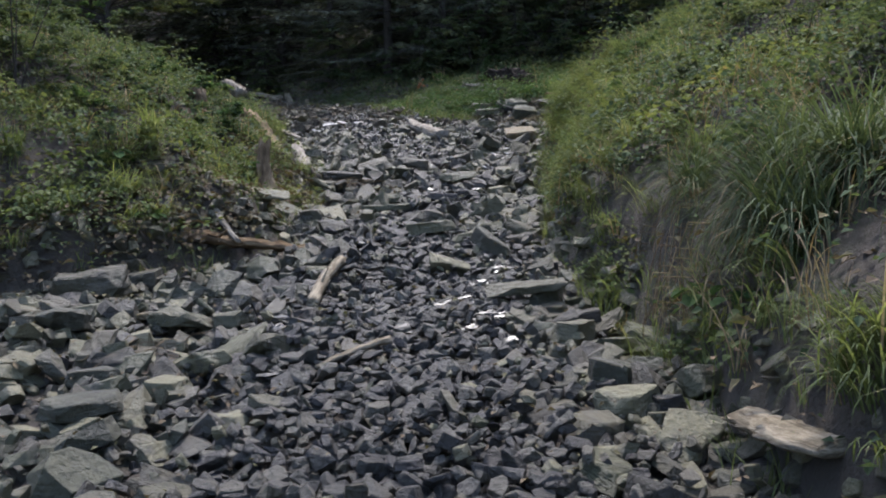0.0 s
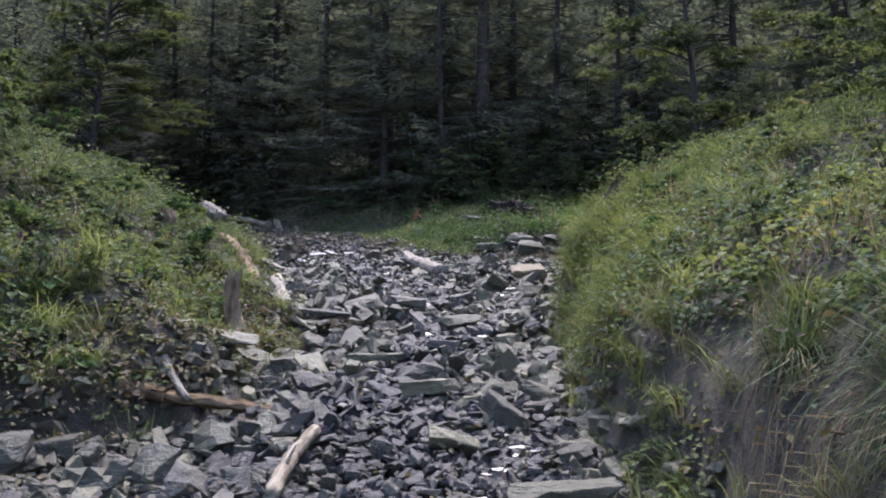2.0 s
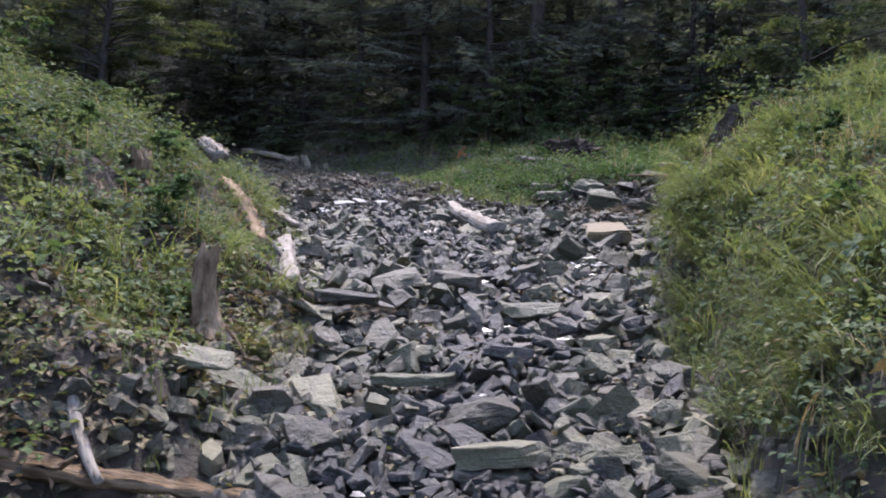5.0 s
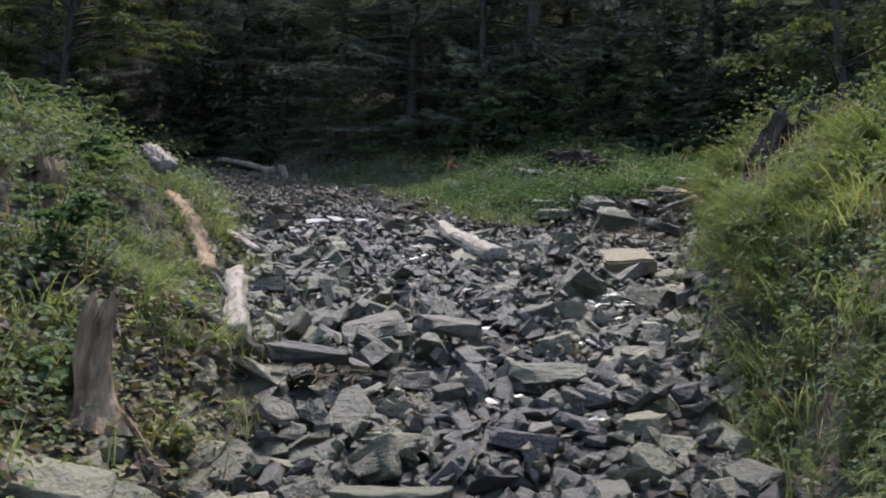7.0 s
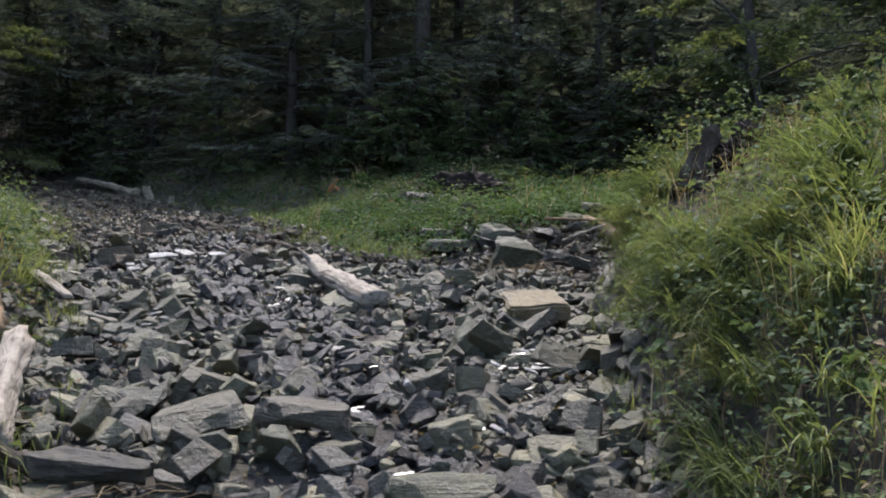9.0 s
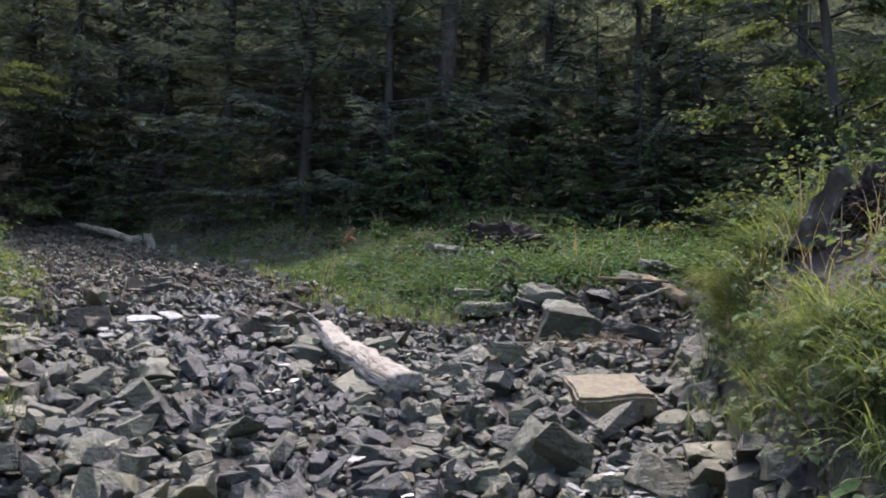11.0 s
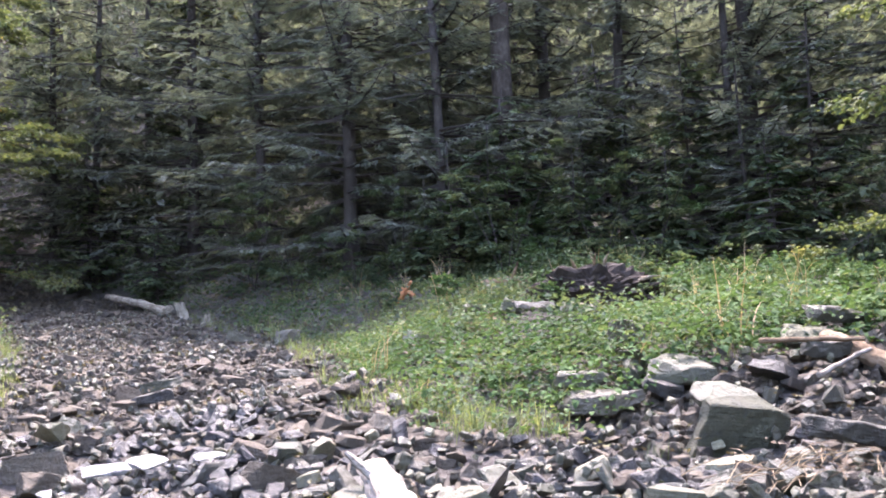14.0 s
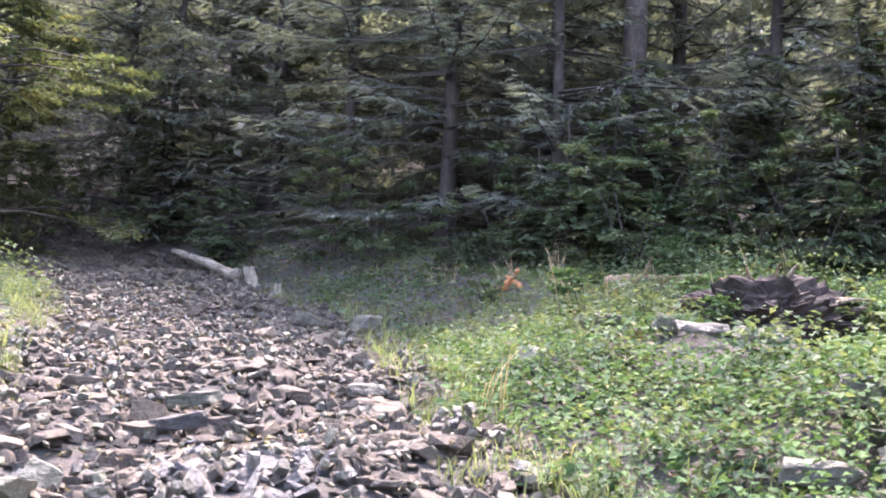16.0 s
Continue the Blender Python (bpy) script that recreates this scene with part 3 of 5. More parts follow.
def ochre_block(x, y, z):
    """A thick squared slab with chipped edges, tipped towards the lower bed."""
    bm = bmesh.new()
    bmesh.ops.create_cube(bm, size=1.0)
    r = random.Random(5)
    for v in bm.verts:
        v.co = Vector((v.co.x * 0.6 * r.uniform(0.68, 1.06), v.co.y * 0.5 * r.uniform(0.62, 1.06), v.co.z * 0.17 * r.uniform(0.7, 1.15)))
    bmesh.ops.bevel(bm, geom=bm.edges[:], offset=0.02, segments=2, affect="EDGES", clamp_overlap=True)
    for long in (0.2, 0.1, 0.06):
        bmesh.ops.triangulate(bm, faces=bm.faces)
        bmesh.ops.subdivide_edges(bm, edges=[e for e in bm.edges if e.calc_length() > long], cuts=1)
    bmesh.ops.triangulate(bm, faces=bm.faces)
    for v in bm.verts:
        for k, d in ((5, 0.03), (14, 0.01)):
            v.co += Vector((noise.noise(v.co * k), noise.noise(v.co * k + Vector((5, 1, 2))), 0.5 * noise.noise(v.co * k + Vector((1, 7, 3))))) * d
    ob = new("rock", bm_mesh("rock", bm, OCHRE))
    ob.matrix_world = pose(x, y, z, 20, -3, 4)
    return tagged(ob, "flat ochre sandstone block with a yellowish top", "rock", "rocks in the stream bed")


ochre_block(1.07, 16.4, float(land(1.07, 16.4)) + 0.2)
rock(1.12, 16.62, 0.5, 30, (4, 2), 2, (1, 1, 0.8), "wet dark rock under a paler sandstone block", WET_BLOCKS[2], 0.1)
rock(-2.1, 6.6, 0.24, 40, (0, 0), 1, (1, 1, 0.8), "small ochre stone among grey rocks", bm_mesh("rock", rock_bm(615, 16, 0.02), OCHRE), 0.3)
SPUR = [bm_mesh("rock", rock_bm(seed, 18, 0.018, flat), mat) for seed, flat, mat in ((700, (0.6, 0.7), MOSSY), (701, (0.16, 0.2), MOSSY), (705, (0.2, 0.26), SHALE), (706, (0.2, 0.26), SHALE))]
# x, y, size, turn, tip, shape, height over the ground
for x, y, size, turn, tip, k, lift, label in ((1.24, 19.1, 0.64, 15, (22, 4), 0, 0.2, "large squared boulder with an olive mossy top"), (2.3, 20.5, 0.62, -8, (14, 4), 1, 0.16, "flat olive mossy slab lying on stones"),
                                              (0.5, 19.72, 0.58, 6, (10, -6), 2, 0.2, "long flat grey slab at the edge of the plants"), (1.14, 20.05, 0.6, -12, (18, 8), 3, 0.26, "pale tilted slab on a pile of stones"),
                                              (0.82, 20.2, 0.28, 40, (58, 10), 3, 0.36, "grey slab standing on its edge"), (1.75, 19.9, 0.44, 70, (12, 20), 2, 0.25, "grey slab propped on other rocks")):
    rock(x, y, size, turn, tip, 0, (1, 1, 1), label, SPUR[k], lift)
pale = bm_mesh("rock", rock_bm(633, 19, 0.03), PALE)
for x, y, s, turn, flat in ((-2.5, 18.55, 0.3, 12, 0.3), (-2.28, 18.6, 0.34, 75, 0.22), (-2.15, 18.66, 0.2, 140, 0.3), (-2.76, 18.42, 0.2, 60, 0.35), (-2.68, 18.12, 0.16, 40, 0.4), (-2.98, 18.25, 0.14, 100, 0.4), (-1.98, 18.8, 0.2, 30, 0.3)):
    rock(x, y, s, turn, (24, -5), 0, (1, 0.8, flat), "wet pale slab shining in the stream bed", pale, 0.36 if s > 0.5 else 0.5)
rock(-0.05, 14.2, 0.13, 60, (20, 30), 0, (1, 0.8, 0.9), "small white pebble among grey stones", pale, 0.9)
g = np.random.default_rng(41)
chip_spots = [(float(x + g.normal(0, 0.14)), float(y + g.normal(0, 0.22)), float(g.uniform(0.05, 0.1))) for x, y in ((-1.2, 8.3), (-1.05, 7.6), (0.45, 7.85), (0.2, 6.8), (0.3, 6.1), (-0.2, 5.95), (-1.1, 6.6), (0.5, 14.2), (0.7, 14.9), (0.2, 12.9), (-2.6, 18.0))]
for x, y, s in chip_spots + [(0.75, 14.6, 0.1), (0.55, 14.9, 0.09), (0.9, 14.3, 0.12), (0.4, 13.5, 0.09), (0.65, 14.1, 0.1)]:
    rock(x, y, s, 90 * s * 40, (15, 20), 0, (1, 0.8, 0.5), "small pale wet stone in the stream bed", pale, 1.2)


# ---------------------------------------------------------------- trickling water
POOLS = [(-1.15, 8.3), (-1.05, 7.6), (0.45, 7.9), (0.2, 6.7), (0.25, 6.1), (0.45, 6.3), (-0.2, 5.9), (-1.05, 6.2), (0.75, 14.6), (0.7, 14.0), (-1.9, 15.6)]


def water():
    m, nodes, links, sh = material("clear shallow water")
    sh.inputs["Base Color"].default_value = (0.02, 0.022, 0.022, 1)
    sh.inputs["Roughness"].default_value = 0.36
    sh.inputs["IOR"].default_value = 1.33
    geo = nodes.new("ShaderNodeNewGeometry").outputs["Position"]
    bump(nodes, links, sh, tex(nodes, links, geo, 9, 2).outputs[0], 0.3, 0.03)
    g, pieces = np.random.default_rng(9), []
    spots = [(x + g.normal(0, 0.11), y + g.normal(0, 0.16)) for x, y in POOLS for _ in range(5)] + [(float(runnel(y)) - 0.35 + g.normal(0, 0.15), y) for y in g.uniform(4.5, 21, 26)] + [(float(np.interp(y, (4, 6.5, 10, 14.5, 17), (0.1, 0.3, 0.5, 0.7, 0.9))) + g.normal(0, 0.12), y) for y in g.uniform(4.5, 16, 16)]
    for x, y in spots:
        n, size = 11, g.uniform(0.012, 0.03)
        a = np.linspace(0, 6.28, n, endpoint=False)
        rad = size * np.clip(1 + 0.4 * np.sin(2 * a + g.uniform(0, 6)) + 0.4 * g.normal(0, 1, n), 0.25, 2.2)
        dx, dy = 1.5 * rad * np.cos(a) + 0.6 * rad * np.sin(a), 0.6 * rad * np.sin(a)
        z = float(land(x, y)) + g.uniform(0.07, 0.17)
        v = np.vstack([np.stack([x + dx, y + dy, z + dy * g.uniform(0.38, 0.72)], 1), [[x, y, z]]])
        pieces.append((v, np.array([(n, k, (k + 1) % n) for k in range(n)])))
    ob = new("water", mesh_of("water", *joined(pieces), m, True))
    return tagged(ob, "thin trickle of clear water between stones", "water", kind="structure")


water()


# ---------------------------------------------------------------- leaves and blades
def unit(v):
    return v / (np.linalg.norm(v, axis=-1, keepdims=True) + 1e-9)


def leaves(base, axis, size, r, broad=0.36, cup=0.12, fine=False, toss=0.35):
    """Pointed leaves, each of two folded halves; fine: with a rounder edge."""
    n = len(base)
    axis = unit(axis)
    up = unit(np.array([0, 0, 1.0]) + r.normal(0, toss, (n, 3)))
    side = unit(np.cross(axis, up))
    nor = np.cross(side, axis)
    L, W = size[:, None], (size * broad)[:, None]
    if fine:
        low, far, tip = base + axis * L * 0.22, base + axis * L * 0.62, base + axis * L - nor * L * 0.16
        v = np.stack([base, low + side * W * 0.85 + nor * L * cup * 0.6, far + side * W * 0.9 + nor * L * cup, tip, far - side * W * 0.9 + nor * L * cup, low - side * W * 0.85 + nor * L * cup * 0.6, base + axis * L * 0.45 + nor * L * 0.02], 1).reshape(-1, 3)
        k = np.arange(n)[:, None] * 7
        return v, np.vstack([k + [[6, a, b]] for a, b in ((0, 5), (5, 4), (4, 3), (3, 2), (2, 1), (1, 0))])
    mid = base + axis * L * 0.42
    v = np.stack([base, mid + side * W + nor * L * cup, base + axis * L - nor * L * 0.1, mid - side * W + nor * L * cup], 1).reshape(-1, 3)
    k = np.arange(n)[:, None] * 4
    return v, np.vstack([k + [[0, 2, 1]], k + [[0, 3, 2]]])


def blades(base, length, heading, bend, width, r, hang=0.62):
    """Grass blades that rise and arch over."""
    h = np.stack([np.cos(heading), np.sin(heading), 0 * heading], 1)
    side = np.stack([-np.sin(heading), np.cos(heading), 0 * heading], 1)
    rows, c, k = [], base.copy(), math.sqrt(hang / 0.62)
    for i, w in enumerate((0.7, 1.0, 0.95, 0.8, 0.5)):
        rows += [c - side * (width * w)[:, None], c + side * (width * w)[:, None]]
        for f in (0.25, 0.75):
            a = np.clip(bend * (0.18 + 1.75 * (i + f) / 5) * k, 0, 2.75)
            c = c + h * (0.1 * length * np.sin(a))[:, None]
            c[:, 2] += 0.1 * length * np.cos(a)
    rows.append(c)
    v = np.stack(rows, 1).reshape(-1, 3)
    k = np.arange(len(base))[:, None] * 11
    return v, np.vstack([k + [[i, i + 1, i + 3]] for i in (0, 2, 4, 6)] + [k + [[i, i + 3, i + 2]] for i in (0, 2, 4, 6)] + [k + [[8, 9, 10]]])


def herbs(xy, tall, per, size, r, fine=False):
    """Low leafy plants: per leaves each, round a short stem."""
    n = len(xy)
    h = tall * r.uniform(0.45, 1.25, n)
    a = r.uniform(0, 2 * math.pi, (n, per))
    t = r.uniform(0.15, 1, (n, per))
    rad = (0.05 + 0.16 * np.sin(t * 2.4)) * r.uniform(0.4, 1.3, (n, per)) * (0.5 + h[:, None] * 1.6)
    lean = r.normal(0, 0.12, (n, 2))
    x = xy[:, :1] + rad * np.cos(a) + lean[:, :1] * t
    y = xy[:, 1:] + rad * np.sin(a) + lean[:, 1:] * t
    z = land(xy[:, 0], xy[:, 1])[:, None] + t * h[:, None]
    base = np.stack([x, y, z], -1).reshape(-1, 3)
    ax = np.stack([np.cos(a), np.sin(a), r.normal(-0.12, 0.25, (n, per))], -1).reshape(-1, 3) + r.normal(0, 0.22, (n * per, 3))
    s = (size * r.uniform(0.65, 1.35, (n, 1)) * r.uniform(0.65, 1.2, (n, per))).ravel()
    return leaves(base, ax, s, r, fine=fine, toss=0.36)


def mounds(xy, radius, tall, per, size, r, fine=False):
    """Leafy cushions: per leaves over a dome each, lying nearly level."""
    n = len(xy)
    R, H = radius[:, None] * r.uniform(0.8, 1.2, (n, per)), tall[:, None]
    u, a = np.sqrt(r.random((n, per))), r.uniform(0, 2 * math.pi, (n, per))
    x, y = xy[:, :1] + R * u * np.cos(a), xy[:, 1:] + R * u * np.sin(a)
    z = 0.5 * land(x, y) + 0.5 * land(xy[:, 0], xy[:, 1])[:, None] + H * np.sqrt(1 - 0.9 * u * u) * r.uniform(0.4, 1.0, (n, per))
    base = np.stack([x, y, np.maximum(z, land(x, y) + 0.02)], -1).reshape(-1, 3)
    ax = np.stack([np.cos(a), np.sin(a), r.normal(-0.2, 0.2, (n, per))], -1).reshape(-1, 3) + r.normal(0, 0.35, (n * per, 3)) * [1, 1, 0.4]
    s = (size * r.uniform(0.75, 1.3, (n, 1)) * r.uniform(0.6, 1.15, (n, per))).ravel()
    return leaves(base, ax, s, r, fine=fine, broad=0.42, toss=0.3)


def apart(p, gap):
    """The places that keep so far from one another."""
    kept = []
    for x, y in p:
        if all((x - a) ** 2 + (y - b) ** 2 > gap * gap for a, b in kept):
            kept.append((x, y))
    return np.array(kept)


def stuff(name, pieces, mat, label, category):
    v, t = joined(pieces)
    return tagged(new(name, mesh_of(name, v, t, mat)), label, category, kind="stuff")


CLEAR_LEFT = ((-2.0, 8.95, 0.4), (-2.2, 9.3, 0.36), (-2.42, 9.6, 0.3), (-1.95, 9.95, 0.4), (-2.3, 11.7, 0.3), (-3.95, 16.5, 0.35), (-3.8, 16.05, 0.32), (-2.05, 13.0, 0.36), (-2.2, 13.7, 0.34), (-2.35, 14.2, 0.32), (-2.13, 10.6, 0.24), (-2.1, 10.3, 0.2), (-2.1, 13.3, 0.34), (-2.3, 13.9, 0.26), (-2.16, 10.9, 0.2), (-2.1, 10.6, 0.22), (-3.75, 16.1, 0.26), (-3.4, 15.9, 0.22), (-3.15, 15.5, 0.2), (-2.95, 15.1, 0.2), (-3.6, 13.2, 0.2), (-2.7, 15.8, 0.2), (-2.2, 9.35, 0.24), (-2.05, 9.1, 0.2), (-3.0, 16.4, 0.2), (-3.0, 17.0, 0.2), (-1.95, 9.9, 0.36), (-2.1, 9.6, 0.25), (-3.4, 11.9, 0.14), (-2.15, 10.6, 0.26), (-6.1, 31.75, 0.4), (-6.6, 32.4, 0.4), (-7.2, 33.2, 0.4), (-7.8, 34.0, 0.4), (-5.6, 31.1, 0.45), (-6.0, 30.9, 0.4), (-0.5, 23.9, 0.18))
CLEAR_RIGHT = ((1.5, 6.5, 0.2), (1.58, 6.2, 0.24), (1.6, 5.9, 0.22), (2.05, 15.4, 0.2), (2.25, 15.75, 0.25), (2.35, 15.35, 0.25), (2.3, 16.0, 0.34), (2.5, 16.2, 0.3), (2.6, 15.8, 0.25), (2.95, 16.0, 0.38), (2.4, 15.65, 0.26), (2.1, 15.9, 0.2), (1.25, 23.0, 0.3), (0.8, 23.05, 0.3), (0.3, 22.55, 0.3), (0.75, 22.65, 0.24), (0.2, 22.25, 0.24), (0.1, 23.0, 0.16))


def clear(x, y, more=0.0):
    """Away from the things that stand free of plants."""
    ok = np.ones(len(x), bool)
    for a, b, r in CLEAR_LEFT + CLEAR_RIGHT:
        ok &= (x - a) ** 2 + (y - b) ** 2 > (r + more) ** 2
    return ok


def on_right(x, y):
    s = x - foot(y)
    return (s > np.interp(y, (5.5, 7, 8), (0.75, 0.55, 0.12)) + 0.3 * rng.random(len(x)) ** 2) & (s < 5.2) & ~in_bed(x, y) & clear(x, y)


def on_left(x, y):
    s = left_edge(y) - x
    return (s > np.interp(y, (7, 9, 11.5, 13), (0.5, 0.42, 0.3, 0.05)) + 0.4 * rng.random(len(x)) ** 2) & (s < 5.8) & ~in_bed(x, y) & clear(x, y)


def on_meadow(x, y):
    return (x > right_edge(y) + 0.25 * ripple("edge", x, y)) & (y > 18.9) & ~in_bed(x, y) & (x < foot(y) + 5) & clear(x, y)


def thick(keep, kind, low, high):
    """Keeps fewer places where the noise is low, so that patches form."""
    return lambda x, y: keep(x, y) & (rng.random(len(x)) < smooth(low, high, ripple(kind, x, y)) + 0.12)


def high(xy, base, more):
    return base + more * (np.clip(ripple("patch", xy[:, 0], xy[:, 1]) + 0.1, 0, 1.3) + 0.6 * np.clip(ripple("edge", xy[:, 0], xy[:, 1]), 0, 1))


p = scatter(1500, 0.8, 7, 2.6, 20, lambda x, y: on_right(x, y) & (rng.random(len(x)) < (smooth(-0.25, 0.55, ripple("lump", x, y)) + 0.12) * np.interp(y, (9, 11), (1, 0.5))), rng)
p = np.vstack([p, scatter(500, 1, 6, -4, 2.6, lambda x, y: x > foot(y) + 0.1, rng)])
near = (p[:, 0] - foot(p[:, 1]) < 1.3) & (p[:, 1] < 17.5)
stuff("undergrowth", [herbs(p[~near], high(p[~near], 0.14, 0.2), 15, 0.056, rng), herbs(p[near], high(p[near], 0.14, 0.3), 18, 0.05, rng, True)], HERB, "dense dark green brambles and herbs on a steep bank", "undergrowth")
p = scatter(800, 0.6, 3, 7.6, 18.5, lambda x, y: (x > foot(y) + 0.02) & (x < foot(y) + 0.5) & clear(x, y) & (ripple("lump", x, y) > -0.45), rng)
stuff("undergrowth", [herbs(p, 0.13 + 0.1 * ripple("patch_b", p[:, 0], p[:, 1]), 14, 0.04, rng, True)], HERB, "small leafy plants hanging at the foot of the bank", "undergrowth")
p = scatter(500, -12, -5, -4, 7.6, lambda x, y: x < left_edge(y) - 0.1, rng)
stuff("undergrowth", [herbs(p, high(p, 0.14, 0.2), 14, 0.07, rng)], HERB, "low herbs beside the lower stream bed", "undergrowth")
p = scatter(2300, -13, -1.5, 7.6, 31, thick(on_left, "lump", -0.35, 0.6), rng)
near = (left_edge(p[:, 1]) - p[:, 0] < 1.2) & (p[:, 1] < 17)
stuff("undergrowth", [herbs(p[~near], high(p[~near], 0.16, 0.36), 14, 0.058, rng), herbs(p[near], high(p[near], 0.14, 0.3), 15, 0.055, rng, True)], HERB, "mixed green herbs and brambles covering a bank", "undergrowth")
p = np.vstack([scatter(520, 0.9, 6, 2.5, 18, thick(on_right, "patch_b", 0.3, 0.9), rng), scatter(320, -9, -1.5, 8, 22, thick(on_left, "patch", 0.3, 0.9), rng)])
stuff("undergrowth", [herbs(p, high(p, 0.16, 0.16), 18, 0.055, rng)], SHADY, "dark green bramble thickets on the banks", "undergrowth")
p = np.vstack([scatter(260, 0.9, 6, 3, 8.5, thick(on_right, "patch", 0.2, 0.9), rng), scatter(800, -12, -1.5, 7.6, 26, thick(on_left, "patch_b", -0.2, 0.7), rng)])
stuff("undergrowth", [herbs(p, high(p, 0.15, 0.2), 16, 0.055, rng, True)], BRIGHT, "light green brambles with some reddish leaves", "undergrowth")
cushions = np.vstack([apart(scatter(1500, 0.8, 6.5, 2.6, 19.6, lambda x, y: on_right(x, y) & clear(x, y, 0.16) & (x > foot(y) + np.interp(y, (6, 8, 9, 10, 13, 14), (0.6, 0.3, 0.3, 0.5, 0.5, 0.25))), rng), 0.46),
                      apart(scatter(1700, -10, -1.5, 7.6, 24, lambda x, y: on_left(x, y) & clear(x, y, 0.2) & (x < left_edge(y) - np.interp(y, (8, 9.5, 13, 14), (1.0, 1.0, 0.8, 0.45))), rng), 0.48)])
kind = ripple("patch_b", cushions[:, 0], cushions[:, 1]) + rng.normal(0, 0.45, len(cushions))
for pick, mat, leaf, label in ((kind < -0.55, SHADY, 0.058, "dark green bramble cushions with layered leaves"), ((kind >= -0.55) & (kind < 0.35), HERB, 0.056, "leafy green cushions of herbs and brambles on a bank"),
                               ((kind >= 0.35) & (kind < 0.75), BRIGHT, 0.062, "light green leafy clumps standing out of the bank")):
    q = cushions[pick]
    close = (np.minimum(np.abs(q[:, 0] - foot(q[:, 1])), np.abs(left_edge(q[:, 1]) - q[:, 0])) < 1.8) & (q[:, 1] < 17.5)
    stuff("undergrowth", [mounds(c, rng.uniform(0.2, 0.44, len(c)), rng.uniform(0.16, 0.46, len(c)), 150, leaf, rng, f) for c, f in ((q[close], True), (q[~close], False))], mat, label, "undergrowth")
q = np.array([(1.22, 7.35), (1.3, 7.0), (1.32, 6.75), (1.5, 5.35), (1.62, 4.55)])
stuff("undergrowth", [mounds(q, rng.uniform(0.12, 0.2, 5), rng.uniform(0.12, 0.2, 5), 80, 0.05, rng, True)], BRIGHT, "small fresh green plants at the foot of the bank", "undergrowth")
q = cushions[kind >= 0.75]
MANES = q[(q[:, 1] > 9.5) | (q[:, 0] < 0)]
p = scatter(420, -6, -1.3, 6.8, 12.5, lambda x, y: (x < left_edge(y) - 0.05) & (x > left_edge(y) - 0.9), rng)
stuff("undergrowth", [herbs(p, 0.09 + 0.05 * ripple("lump", p[:, 0], p[:, 1]), 9, 0.05, rng, True)], BRIGHT, "small light green plants between stones", "undergrowth")
p = np.vstack([scatter(900, -6, -1.3, 6.8, 12.5, lambda x, y: (x < left_edge(y)) & (x > left_edge(y) - 1.0), rng), scatter(2800, 0.6, 7, 2.6, 20, lambda x, y: (x > foot(y) + 0.02) & (x < foot(y) + 5.5), rng), scatter(3600, -14, -1.4, 7.4, 31, lambda x, y: (x < left_edge(y) - 0.02) & (x > left_edge(y) - 6), rng)])
stuff("leaf_litter", [herbs(p, 0.05 + 0 * p[:, 0], 6, 0.06, rng)], LITTER, "brown dead leaves and stems lying on the banks", "leaf litter")
p = np.vstack([scatter(1000, 0.6, 7, 2.6, 20, lambda x, y: (x > foot(y) + 0.05) & (x < foot(y) + 4), rng), scatter(2600, -14, -1.4, 7.8, 31, lambda x, y: (x < left_edge(y) - np.interp(y, (9, 12, 13), (0.5, 0.4, 0.1))) & (x > left_edge(y) - 6), rng)])
stuff("undergrowth", [herbs(p, 0.1 + 0.06 * ripple("patch_b", p[:, 0], p[:, 1]), 9, 0.05, rng)], HERB, "low green creeping plants on bare soil", "undergrowth")
p = scatter(3200, -18, 15, 27, 44, lambda x, y: ~in_bed(x, y) & clear(x, y), rng)
stuff("undergrowth", [herbs(p, high(p, 0.15, 0.3), 9, 0.09, rng)], HERB, "sparse dark green plants on the forest floor", "undergrowth")
p = scatter(1500, -9, 3, 27, 34, lambda x, y: ~in_bed(x, y, 0.2) & clear(x, y), rng)
stuff("undergrowth", [herbs(p, high(p, 0.12, 0.25), 10, 0.06, rng)], HERB, "dark green plants along the forest edge", "undergrowth")
p = scatter(1300, -9, 3, 27, 35, lambda x, y: ~in_bed(x, y, 0.2), rng)
stuff("leaf_litter", [herbs(p, 0.06 + 0 * p[:, 0], 7, 0.07, rng)], LITTER, "brown dead leaves and stems at the forest edge", "leaf litter")
p = scatter(900, -5, 11, 19.5, 30, thick(on_meadow, "patch", 0.0, 0.9), rng)
stuff("undergrowth", [herbs(p, high(p, 0.2, 0.3), 14, 0.055, rng)], HERB, "taller leafy herbs standing in the clearing", "undergrowth")
p = scatter(800, -5, 11, 18.9, 30, thick(on_meadow, "edge", -0.2, 0.8), rng)
stuff("leaf_litter", [herbs(p, 0.12 + 0 * p[:, 0], 7, 0.06, rng)], LITTER, "brown stems and dead leaves among low plants", "leaf litter")
p = scatter(4300, -7, 11, 18.8, 30, thick(on_meadow, "edge", -0.6, 0.6), rng)
stuff("low_plants", [herbs(p, high(p, 0.06, 0.26), 12, 0.052, rng)], MEADOW, "bright green low leafy plants on open ground", "low plants")
p = apart(scatter(1300, -3, 9, 19.2, 27, lambda x, y: on_meadow(x, y) & (rng.random(len(x)) < 0.25 + smooth(-0.3, 0.6, ripple("patch", x, y))), rng), 0.3)
lush = p[:, 0] + rng.normal(0, 0.5, len(p)) > 1.3
